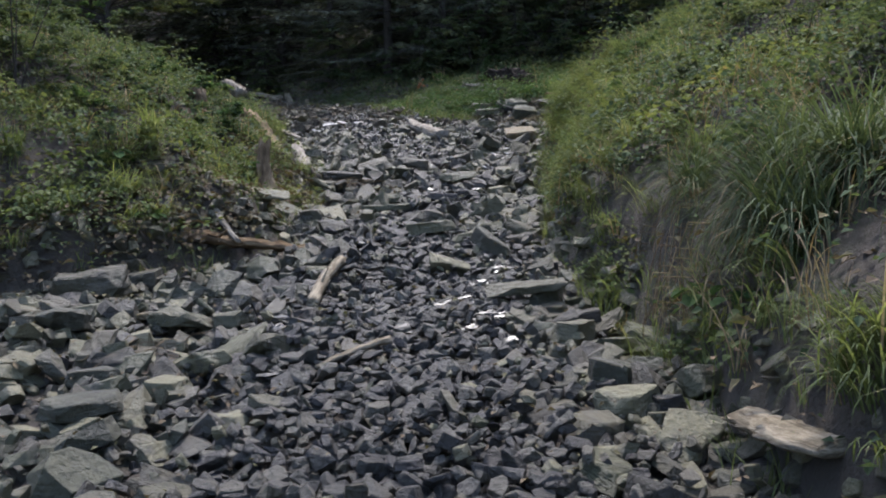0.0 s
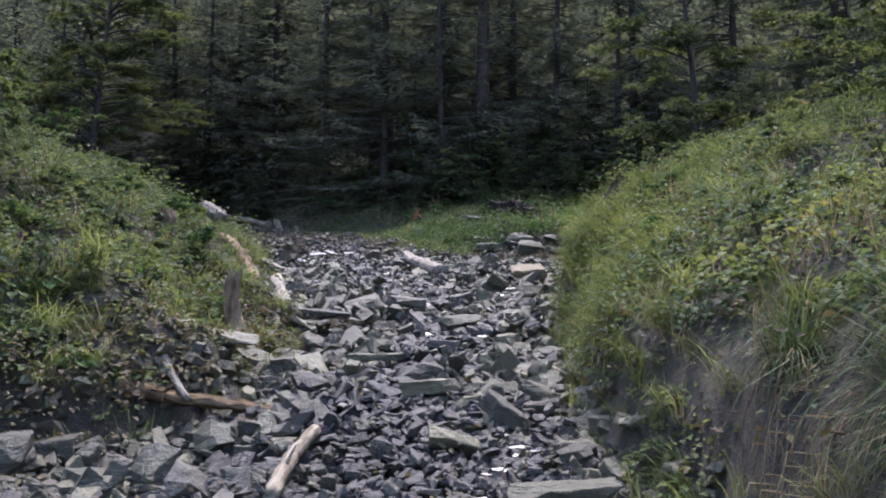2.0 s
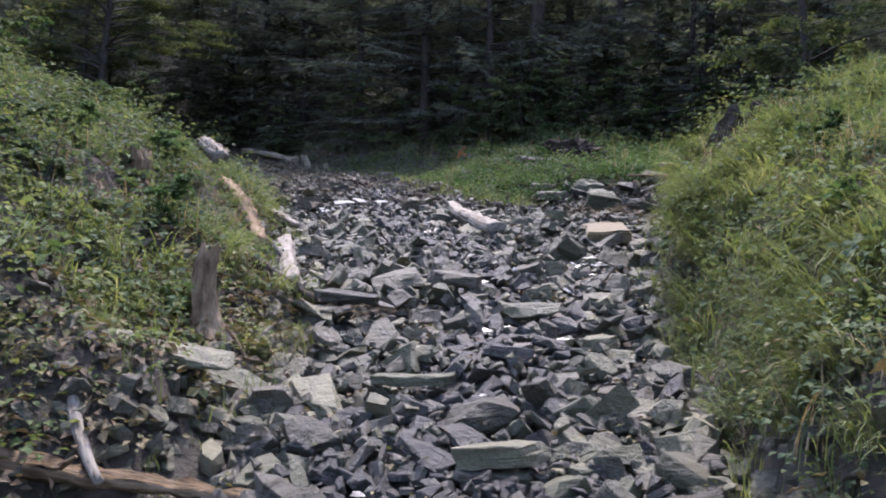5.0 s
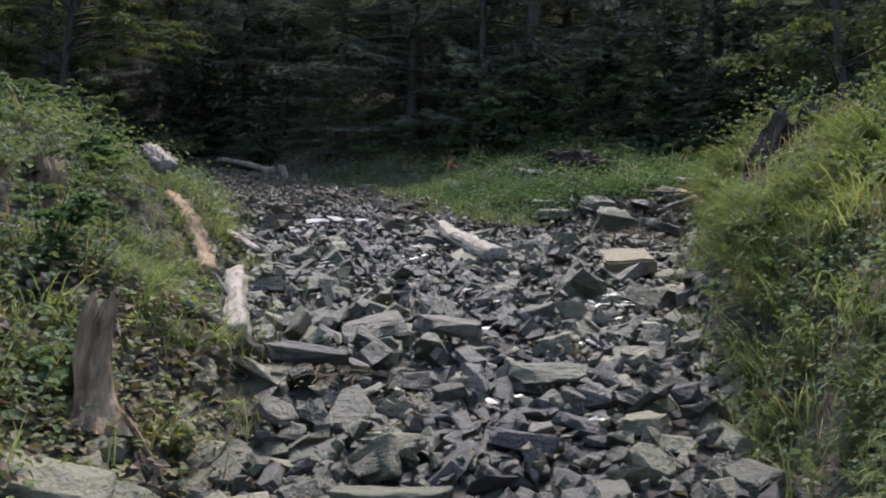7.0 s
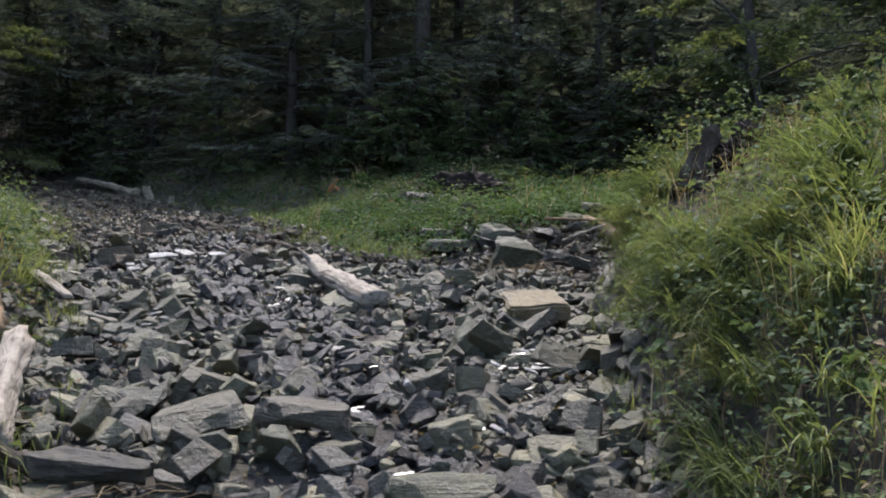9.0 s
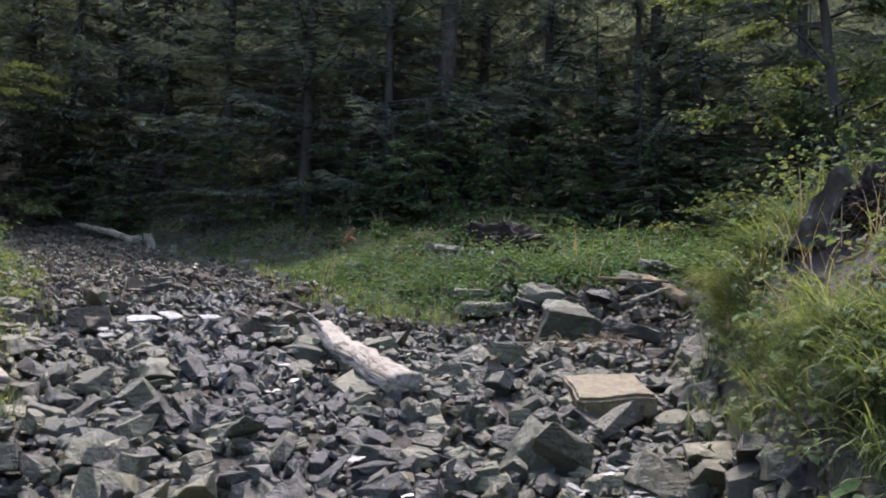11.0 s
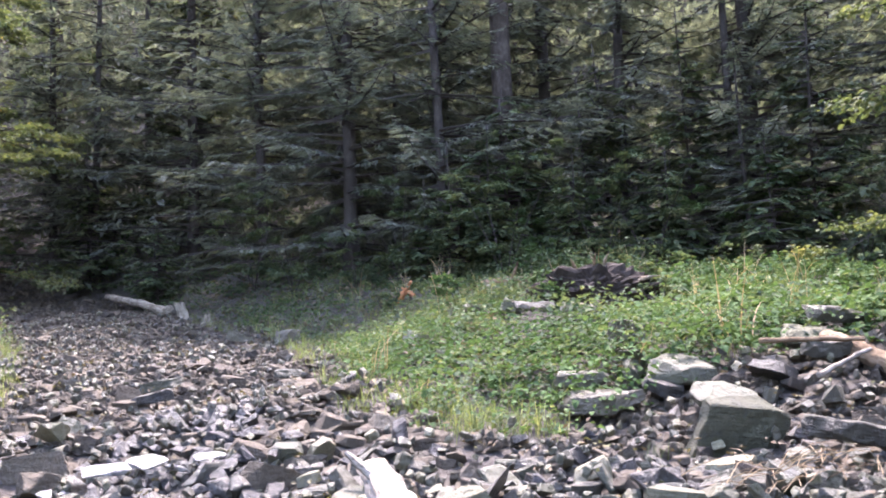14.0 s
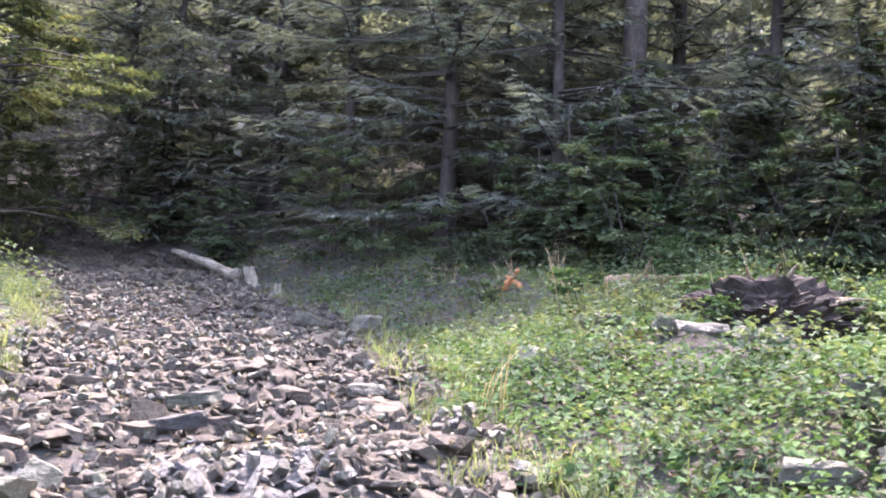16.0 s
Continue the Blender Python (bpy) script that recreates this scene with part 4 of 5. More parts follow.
stuff("low_plants", [mounds(p[lush], rng.uniform(0.2, 0.4, lush.sum()), rng.uniform(0.08, 0.42, lush.sum()), 70, 0.08, rng, True)], MEADOW, "lush clumps of broad bright green leaves", "low plants")
stuff("undergrowth", [mounds(p[~lush], rng.uniform(0.18, 0.36, (~lush).sum()), rng.uniform(0.1, 0.48, (~lush).sum()), 80, 0.055, rng)], HERB, "leafy herb clumps standing in the clearing", "undergrowth")
p = scatter(900, -2.2, 6, 19.2, 25, on_meadow, rng)
stuff("low_plants", [herbs(p, 0.12 + 0.1 * np.clip(ripple("lump", p[:, 0], p[:, 1]), 0, 1), 9, 0.068, rng, True)], MEADOW, "lush green plants with broad lobed leaves", "low plants")


def tufts(xy, per, length, r, fall=None):
    """Grass in tufts; fall: the heading, in radians, towards which it hangs."""
    n = len(xy)
    k = n * per
    base = np.repeat(np.c_[xy, land(xy[:, 0], xy[:, 1]) - 0.02], per, 0)
    base[:, :2] += r.normal(0, 0.05, (k, 2))
    ln = np.repeat(length * r.uniform(0.6, 1.4, n), per) * r.uniform(0.5, 1.15, k)
    way = r.uniform(0, 6.28, k) if fall is None else np.repeat(r.normal(fall, 0.7, n), per) + r.normal(0, 0.4, k)
    return blades(base, ln, way, r.uniform(0.15, 0.95, k) if fall is None else r.uniform(0.7, 1.5, k), ln * 0.0065 + 0.0016, r)


p = scatter(850, 0.8, 7, 2.6, 20.5, lambda x, y: on_right(x, y) & (rng.random(len(x)) < (smooth(-0.6, 0.7, ripple("lump", x, y)) + 0.1) * np.interp(y, (3, 9, 12), (0.05, 0.15, 1))), rng)
p2 = scatter(180, 0.8, 6, 9, 19, lambda x, y: (x > foot(y) + 0.1) & (x < foot(y) + 2.2) & (ripple("patch", x, y) < 0.5) & clear(x, y), rng)
p3 = scatter(200, 0.6, 3, 2.6, 18.5, lambda x, y: (x > foot(y) + 0.03) & (x < foot(y) + 0.42) & clear(x, y), rng)
stuff("grass", [tufts(p, 9, 0.34, rng), tufts(p2, 42, 0.42, rng, math.pi), tufts(p3, 34, 0.34, rng, math.pi)], GRASS, "long arching grass growing over a steep bank", "grass")
p, p2 = MANES[MANES[:, 0] > 0], MANES[MANES[:, 0] < 0]
p = np.vstack([p, [(1.95, 16.2), (1.92, 16.6), (1.88, 15.8), (2.02, 15.45), (2.2, 16.75), (2.15, 17.1), (1.85, 15.2), (2.05, 16.95), (2.0, 16.4)]])
stuff("grass", [tufts(p, 90, 0.5, rng, math.pi), tufts(p2, 80, 0.4, rng, -0.5)], GRASS, "thick drooping manes of bright grass on the banks", "grass")
p = scatter(700, -13, -1.5, 7.6, 31, thick(on_left, "patch_b", -0.7, 0.5), rng)
p2 = scatter(130, -6, -1.5, 8, 20, lambda x, y: (x < left_edge(y) - 0.05) & (x > left_edge(y) - 1.6) & (ripple("patch", x, y) < 0.4) & clear(x, y), rng)
stuff("grass", [tufts(p, 10, 0.32, rng), tufts(p2, 30, 0.34, rng, -0.4)], GRASS, "ragged green grass among herbs on a bank", "grass")
p = scatter(2600, -7, 11, 18.8, 30, thick(on_meadow, "patch_b", -0.5, 0.7), rng)
p2 = scatter(70, -2.5, 9, 19.4, 29, on_meadow, rng)
stuff("dead_grass", [tufts(p2, 8, 0.55, rng)], STRAW, "tall dry stalks standing among low plants", "grass")
stuff("grass", [tufts(p, 12, 0.2, rng)], GRASS, "short soft grass between low green plants", "grass")
p = np.vstack([scatter(330, 0.8, 5, 3, 19, lambda x, y: (x - foot(y) > 0.02) & (x - foot(y) < 2.4), rng), scatter(240, -8, -1.5, 8, 20, on_left, rng)])
stuff("dead_grass", [tufts(p, 9, 0.34, rng)], STRAW, "dry brown stalks hanging among green grass", "grass")


p = scatter(900, -9, 3, 3, 30, BED, rng)
v, t = herbs(p, 0.03 + 0 * p[:, 0], 3, 0.04, rng)
v[:, 2] += 0.13
stuff("leaf_litter", [(v, t)], LITTER, "scattered brown dead leaves on the stones", "leaf litter")
p = np.vstack([scatter(150, 0.5, 3, 3.5, 18, lambda x, y: np.abs(x - foot(y)) < 0.2, rng), scatter(170, -9, -1.2, 8, 30, lambda x, y: np.abs(x - left_edge(y)) < 0.25, rng), scatter(160, -6, 1.5, 19, 32, lambda x, y: np.abs(x - right_edge(y)) < 0.35, rng)])
stuff("grass", [tufts(p, 16, 0.24, rng)], GRASS, "small tufts of grass between the outer stones", "grass")


def tussock(x, y, size, n, seed, label):
    """A clump of grass: living blades, and dry ones that hang lower."""
    r = np.random.default_rng(seed)
    top = new("grass_tussock")
    top.location = (x, y, float(land(x, y)))
    for name, count, mat, k, low in (("green_growth", n, SEDGE if size > 0.57 else GRASS, 1.1, 0.5), ("dry_growth", n // 5, STRAW, 0.85, 1.0)):
        base = np.stack([r.normal(0, 0.09 * size, count), r.normal(0, 0.09 * size, count), np.full(count, -0.05)], 1)
        ln = k * size * r.uniform(0.4, 1.15, count)
        v, t = blades(base, ln, r.uniform(0, 6.28, count), r.uniform(low, 1.55, count), ln * 0.0034 + 0.0014, r, 0.95)
        tagged(part(name, mesh_of(name, v, t, mat), top, "dry straw-coloured blades" if mat is STRAW else ""), kind="stuff")
    return tagged(top, label, "grass tussock", "tussocks on the banks")


r = np.random.default_rng(31)
for i, (x, y, s) in enumerate(((1.78, 6.5, 0.58), (1.95, 6.85, 0.5), (2.02, 5.3, 0.95), (1.9, 4.75, 0.8), (2.25, 4.9, 0.9), (2.2, 5.75, 0.7), (2.5, 4.3, 0.8), (1.6, 8.3, 0.4), (1.7, 9.6, 0.55), (1.75, 11.3, 0.5), (1.9, 12.6, 0.5), (2.3, 13.3, 0.5),
                               (2.6, 14.3, 0.55), (2.8, 15.3, 0.5), (3.0, 16.7, 0.6), (2.5, 17.0, 0.5), (1.75, 14.9, 0.35), (2.6, 12.0, 0.55), (3.2, 13.4, 0.6), (2.5, 18.0, 0.5),
                               (-3.0, 8.9, 0.5), (-2.7, 12.6, 0.4), (-2.9, 13.6, 0.4), (-3.3, 15.6, 0.4), (-3.9, 6.0, 0.4), (-3.7, 17.3, 0.4), (-3.1, 11.3, 0.35))):
    tussock(x, y, s, int(260 + 560 * s * s), 50 + i, "large tussock of long arching green grass blades" if s > 0.65 else "tussock of fresh green grass on the bank")
for i, (x, y, s) in enumerate(((-2.32, 11.1, 0.3), (-2.35, 12.05, 0.34), (-2.5, 12.6, 0.36), (-2.75, 13.2, 0.34), (-2.45, 9.9, 0.3), (-3.3, 14.6, 0.34), (-3.0, 12.3, 0.3))):
    tussock(x, y, s, 260, 150 + i, "drooping clump of mixed grass on the bank edge")


# ---------------------------------------------------------------- broad-leaved plants and ferns
def big_leaf(size, seed):
    bm = bmesh.new()
    r = random.Random(seed)
    n = 9
    rim = []
    for i in range(n):
        a = math.pi * (i / (n - 1)) * 2 - math.pi
        d = size * (0.5 + 0.12 * math.cos(a)) * r.uniform(0.88, 1.08)
        rim.append(bm.verts.new((d * math.cos(a) + size * 0.45, d * math.sin(a) * 0.85, 0.16 * size * abs(math.sin(a)) - 0.12 * size * max(0, math.cos(a)))))
    mid = bm.verts.new((size * 0.4, 0, 0))
    for i in range(n - 1):
        bm.faces.new((mid, rim[i], rim[i + 1]))
    return bm


def broad_plant(x, y, size, count, seed):
    r = random.Random(seed)
    top = new("broad_leaf_plant")
    top.location = (x, y, float(land(x, y)))
    for i in range(count):
        a, h = 360 * i / count + r.uniform(-25, 25), size * r.uniform(0.7, 1.5)
        leaf = part("leaf", bm_mesh("leaf", big_leaf(size, seed + i), MEADOW), top)
        reach = size * r.uniform(0.1, 0.5)
        leaf.matrix_basis = pose(reach * math.cos(radians(a)), reach * math.sin(radians(a)), h, 0, r.uniform(5, 35), a)
        v, t = tube([(0, 0, -0.03), (reach * 0.4 * math.cos(radians(a)), reach * 0.4 * math.sin(radians(a)), h * 0.6), (reach * math.cos(radians(a)), reach * math.sin(radians(a)), h)], (0.006, 0.005, 0.004), 5)
        part("stalk", mesh_of("stalk", v, t, MEADOW), top)
    return tagged(top, "low plant with broad rounded bright green leaves", "plant", "broad-leaved plants")


for i, (x, y, s, c) in enumerate(((1.55, 5.5, 0.13, 6), (1.62, 4.9, 0.12, 5), (-2.35, 11.0, 0.17, 5), (-2.7, 8.6, 0.12, 6), (-3.2, 9.2, 0.13, 6), (2.15, 12.3, 0.1, 6), (1.75, 15.2, 0.12, 6), (1.9, 16.1, 0.13, 6),
                                  (2.2, 17.2, 0.12, 6), (1.6, 11.9, 0.1, 6), (1.35, 13.6, 0.09, 6), (-3.0, 13.0, 0.12, 5), (-2.9, 10.1, 0.12, 6), (1.7, 21.3, 0.12, 6), (2.1, 22.0, 0.13, 6), (1.3, 22.2, 0.11, 6), (2.9, 21.6, 0.13, 6), (0.4, 21.9, 0.1, 6), (3.4, 21.9, 0.14, 6), (4.0, 22.9, 0.15, 6), (2.5, 23.4, 0.14, 6), (3.1, 24.3, 0.14, 6))):
    broad_plant(x, y, s, c, 900 + 20 * i)


def fern(x, y, size, seed):
    r = np.random.default_rng(seed)
    top = new("fern")
    top.location = (x, y, float(land(x, y)))
    for i in range(7):
        a, L = 6.28 * i / 7 + r.uniform(-0.3, 0.3), size * r.uniform(0.8, 1.15)
        t = np.linspace(0.12, 1, 22)
        out, z = L * 0.85 * t, L * (0.75 * t - 0.55 * t ** 2.2)
        c = np.stack([out * math.cos(a), out * math.sin(a), z], 1)
        side = np.array([-math.sin(a), math.cos(a), 0])
        w = 0.22 * L * np.sin(math.pi * np.clip(t, 0, 1) ** 0.8) + 0.015
        b = np.vstack([c, c])
        ax = np.vstack([side + 0 * c, -side + 0 * c]) + np.array([0.35 * math.cos(a), 0.35 * math.sin(a), -0.12])
        lv = leaves(b, ax, np.r_[w, w], r, 0.16, 0.04)
        st = tube(np.vstack([[0, 0, -0.02], c[::4]]), np.linspace(0.006, 0.002, len(c[::4]) + 1), 4)
        part("frond", mesh_of("frond", *joined([lv, st]), HERB), top)
    return tagged(top, "green fern with arching feathered fronds", "fern", "ferns on the banks")


for i, (x, y, s) in enumerate(((1.86, 12.5, 0.34), (1.7, 8.9, 0.36), (3.3, 9.6, 0.6), (3.6, 12.3, 0.6), (4.1, 13.6, 0.65), (-4.6, 13.0, 0.6), (-4.9, 14.5, 0.6), (-5.2, 11.6, 0.65), (-4.2, 16.0, 0.5), (2.6, 11.0, 0.5), (-5.6, 17.0, 0.6), (2.4, 13.0, 0.4))):
    fern(x, y, s, 1300 + i)


# ---------------------------------------------------------------- dead wood
def log(name, a, b, r0, r1, mat, label, category="log", rough=0.1, bend=0.04, sides=12, knots=0, seed=0, flat=1.0):
    """A length of wood from a to b, grain along its own z."""
    a, b = Vector(a), Vector(b)
    L, g = (b - a).length, np.random.default_rng(seed + 5)
    t = np.linspace(0, 1, 17)
    off = bend * L * np.sin(math.pi * t)
    off2 = np.cumsum(g.normal(0, 0.0045 * L, 17))
    pts = np.stack([off, off2, L * t], 1)
    rad = np.interp(t, (0, 1), (r0, r1)) * (1 + rough * g.normal(0, 0.7, 17))
    top = new(name, mesh_of(name, *tube(pts, rad, sides, rough, seed), mat, True))
    top.matrix_world = Matrix.Translation(a) @ (b - a).to_track_quat("Z", "Y").to_matrix().to_4x4() @ Matrix.Diagonal((1, flat, 1, 1))
    for i in range(knots):
        u, w = g.uniform(0.2, 0.9), g.uniform(0, 6.28)
        c = np.array([np.interp(u, t, off), 0, L * u])
        d = np.array([math.cos(w), math.sin(w), 0.5])
        part("branch_stub", mesh_of("branch_stub", *tube([c, c + d * r0 * 1.1, c + d * r0 * g.uniform(1.6, 3.0)], (r0 * 0.28, r0 * 0.22, r0 * 0.1), 7, 0.1, i), mat), top)
    return tagged(top, label, category)


def up(x, y, h):
    return (x, y, float(land(x, y)) + h)


log("driftwood", up(-0.98, 7.15, 0.1), up(-0.9, 8.23, 0.2), 0.055, 0.045, DEADWOOD, "grey-brown length of driftwood lying on stones", "driftwood", 0.12, 0.03, knots=1)
log("driftwood_stick", up(-0.63, 5.2, 0.12), up(-0.25, 5.62, 0.17), 0.012, 0.026, DEADWOOD, "bleached stick of driftwood on wet stones", "driftwood", 0.15, 0.05, 8)
log("exposed_root", (-1.93, 8.8, 1.76), (-2.39, 9.58, 2.27), 0.024, 0.036, BLEACHED, "pale bare root hanging down the eroded bank", "root", 0.1, 0.06, 8)
log("rotten_log", up(-2.45, 8.78, 0.0), up(-1.3, 9.02, 0.07), 0.075, 0.045, ROT, "mossy rotten log at the foot of the bank", "log", 0.25, 0.03, 14, 2, 3, 0.7)
log("fallen_log", up(-0.27, 16.4, 0.12), up(-0.95, 18.2, 0.17), 0.13, 0.085, BLEACHED, "peeled pale split log lying along the stream bed", "log", 0.09, 0.03, 20, 2, 4, 0.8)
log("log_piece", up(-1.97, 12.8, 0.08), (-2.36, 14.2, 2.97), 0.1, 0.085, BLEACHED, "short bleached log leaning against the bank foot", "log", 0.12, 0.01, 12, 1, 6)
log("broken_pole", (-3.05, 16.4, 3.46), (-2.6, 15.85, 3.26), 0.05, 0.04, BLEACHED, "pale split pole lying at the edge of the bed", "pole", 0.1, 0.01, 8, flat=0.6)
log("rotten_log", up(-3.6, 16.25, 0.08), up(-2.78, 14.85, 0.03), 0.1, 0.08, ROT, "crumbling brown trunk lying down the bank edge", "log", 0.22, 0.03, 14, 2, 11)
log("rotten_log", up(-2.35, 12.6, 0.05), up(-1.7, 12.9, 0.05), 0.06, 0.05, BARK, "dark sodden log across the foot of the bank", "log", 0.15, 0.03, 12, 1, 12)
log("fallen_log", up(-6.1, 31.75, 0.14), up(-8.45, 34.85, 0.18), 0.095, 0.075, DEADWOOD, "long pale fallen trunk beside the stony track", "log", 0.025, 0.004, 12, 2, 8)
log("rotten_log", up(-0.1, 27.1, 0.12), up(1.1, 26.8, 0.16), 0.12, 0.09, ROT, "dark rotten log under the forest edge", "log", 0.15, 0.02, 12, 1)
log("log_piece", up(2.3, 20.35, 0.14), up(2.6, 19.85, 0.14), 0.08, 0.07, ROT, "short brown log among grey rocks", "log", 0.12, 0.02)
log("weathered_board", (1.57, 3.3, 1.1), (1.45, 4.08, 1.06), 0.13, 0.11, DEADWOOD, "weathered grey slab of wood against the bank", "wood", 0.2, 0.02, 10, flat=0.3)


def stump(x, y, height, radius, mat, label, lean=(0, 0), seed=0, roots=5, foot_z=None):
    """A broken stump: a jagged top and roots that run into the ground."""
    g = np.random.default_rng(seed)
    top = new("tree_stump")
    top.matrix_world = pose(x, y, float(land(x, y)) - 0.05 if foot_z is None else foot_z, lean[0], lean[1], 0)
    sides = 26
    a = np.linspace(0, 6.28, sides, endpoint=False)
    rib = 0.12 * np.sin(3 * a + seed) + 0.08 * np.sin(7 * a + 2 * seed) + 0.04 * g.normal(0, 1, sides)
    jag = height * (0.05 * np.sin(2 * a + seed) + 0.035 * np.sin(5 * a + 3 * seed) + 0.02 * g.normal(0, 1, sides))
    rows = []
    for t in (0, 0.12, 0.3, 0.55, 0.8, 1.0):
        rad = radius * (1 + 0.7 * (1 - min(1, t / 0.35)) ** 2 - 0.15 * t - 0.25 * max(0, t - 0.75)) * (1 + rib + 0.07 * g.normal(0, 1, sides))
        h = height * t + jag * t ** 3
        rows.append(np.stack([rad * np.cos(a) + 0.04 * math.sin(4 * t + seed), rad * np.sin(a), h + 0 * a], 1))
    core = np.stack([radius * 0.45 * np.cos(a), radius * 0.45 * np.sin(a), height * (0.72 + 0.08 * g.normal(0, 1, sides))], 1)
    v = np.vstack(rows + [core, [[0, 0, height * 0.6]]])
    t = []
    for i in range(6):
        for j in range(sides):
            k = (j + 1) % sides
            t += [(i * sides + j, i * sides + k, (i + 1) * sides + k), (i * sides + j, (i + 1) * sides + k, (i + 1) * sides + j)]
    t += [(6 * sides + j, 6 * sides + (j + 1) % sides, 7 * sides) for j in range(sides)]
    part("trunk", mesh_of("trunk", v, np.array(t), mat), top)
    for i in range(roots):
        w = 6.28 * i / roots + g.uniform(-0.4, 0.4)
        d = np.array([math.cos(w), math.sin(w), 0])
        L = radius * g.uniform(2.0, 3.6)
        part("root", mesh_of("root", *tube([d * radius * 0.8 + [0, 0, height * 0.2], d * L * 0.6 + [0, 0, 0.04], d * L + [0, 0, -0.1]], (radius * 0.4, radius * 0.25, radius * 0.1), 7, 0.12, i), mat), top)
    return tagged(top, label, "tree stump")


stump(-2.13, 10.85, 0.6, 0.085, ROT, "tall rotten stump on the eroded bank edge", (-6, 3), 2, foot_z=2.25)
log("log_piece", (-4.04, 16.64, 4.34), (-3.72, 16.36, 4.1), 0.06, 0.1, BLEACHED, "bleached lump of trunk on top of the bank", "log", 0.3, 0.08, 16, 2, 9)
stump(-3.63, 13.45, 0.42, 0.14, ROT, "dark rotten stump sunk in herbs", (4, 0), 5)
stump(-3.4, 12.0, 0.3, 0.09, ROT, "broken brown stump among brambles", (0, 8), 6)
stump(-5.8, 31.5, 0.4, 0.11, DEADWOOD, "small pale stump beside a fallen trunk", (0, 0), 7)
stump(-4.95, 30.3, 0.3, 0.06, DEADWOOD, "short sawn stub at the forest edge", (0, 0), 8, 3)


def root_plate(x, y, wide, tall, turn, label, seed, tip=0):
    """The torn-up root end of a tree with its soil."""
    bm = bmesh.new()
    bmesh.ops.create_icosphere(bm, subdivisions=5, radius=1.0)
    for v in bm.verts:
        p = v.co * 1.6 + Vector((seed, 0, 0))
        k = 1 + 0.32 * noise.noise(p) + 0.22 * noise.noise(p * 2.3) + 0.16 * noise.noise(p * 5) + 0.13 * noise.noise(p * 11) + 0.09 * noise.noise(p * 21)
        v.co = Vector((v.co.x * wide * 0.46 * k, v.co.y * wide * 0.3 * k, (v.co.z * 0.5 + 0.15) * tall * k))
    top = new("root_plate", bm_mesh("root_plate", bm, EARTH))
    top.matrix_world = pose(x, y, float(land(x, y)), tip, 0, turn)
    g = np.random.default_rng(int(seed))
    for i in range(7):
        w = g.uniform(-0.4, 3.5)
        d = np.array([math.cos(w) * 0.9, -0.5 + g.normal(0, 0.3), 0.5 * math.sin(w) + 0.2])
        c = np.array([math.cos(w) * wide * 0.3, -0.1 * wide, tall * (0.4 + 0.25 * math.sin(w))])
        L = g.uniform(0.12, 0.3)
        part("root", mesh_of("root", *tube([c, c + d * L * 0.6, c + d * L + [0, 0, -0.1 * L]], (0.024, 0.016, 0.005), 6, 0.15, i), DEADWOOD if i % 4 == 0 else ROT), top)
    return tagged(top, label, "root plate")


root_plate(1.02, 23.75, 1.65, 0.62, -6, "dark upturned root plate with soil and pale roots", 3)
root_plate(2.95, 16.35, 0.9, 0.5, 20, "dark earthy root plate hollowed under bank grass", 8, 8)
def leaning_wood():
    """A broken wedge of old trunk that leans over a hollow."""
    bm = bmesh.new()
    line = ((0, -0.1), (0.16, 0.2), (0.33, 0.43), (0.4, 0.44), (0.42, 0.33), (0.34, 0.22), (0.3, 0.1), (0.4, -0.12))
    rows = [[bm.verts.new((x + 0.03 * k, 0.11 * k, z - 0.03 * k)) for x, z in line] for k in range(4)]
    for a, b in zip(rows, rows[1:]):
        for i in range(len(line)):
            j = (i + 1) % len(line)
            bm.faces.new((a[i], a[j], b[j], b[i]))
    bm.faces.new(rows[0][::-1])
    bm.faces.new(rows[3])
    bmesh.ops.triangulate(bm, faces=bm.faces)
    for _ in range(2):
        bmesh.ops.subdivide_edges(bm, edges=[e for e in bm.edges if e.calc_length() > 0.07], cuts=1)
        bmesh.ops.triangulate(bm, faces=bm.faces)
    for v in bm.verts:
        v.co += Vector((noise.noise(v.co * 9), noise.noise(v.co * 9 + Vector((4, 2, 1))), noise.noise(v.co * 7 + Vector((1, 9, 2))))) * 0.035
    bmesh.ops.recalc_face_normals(bm, faces=bm.faces)
    ob = new("leaning_wood", bm_mesh("leaning_wood", bm, BARK))
    ob.location = (2.11, 16.08, 4.36)
    return tagged(ob, "dark mossy wedge of wood leaning out of the bank", "wood")


leaning_wood()
log("split_wood", up(-1.4, 27.5, 0.02), up(-1.15, 27.3, 0.28), 0.06, 0.02, RAW, "orange freshly split wood in the grass", "wood", 0.3, 0.05, 7)
log("split_wood", up(-1.1, 27.35, 0.02), up(-1.3, 27.45, 0.2), 0.04, 0.015, RAW, "orange splintered stick in the grass", "wood", 0.3, 0.05, 7)


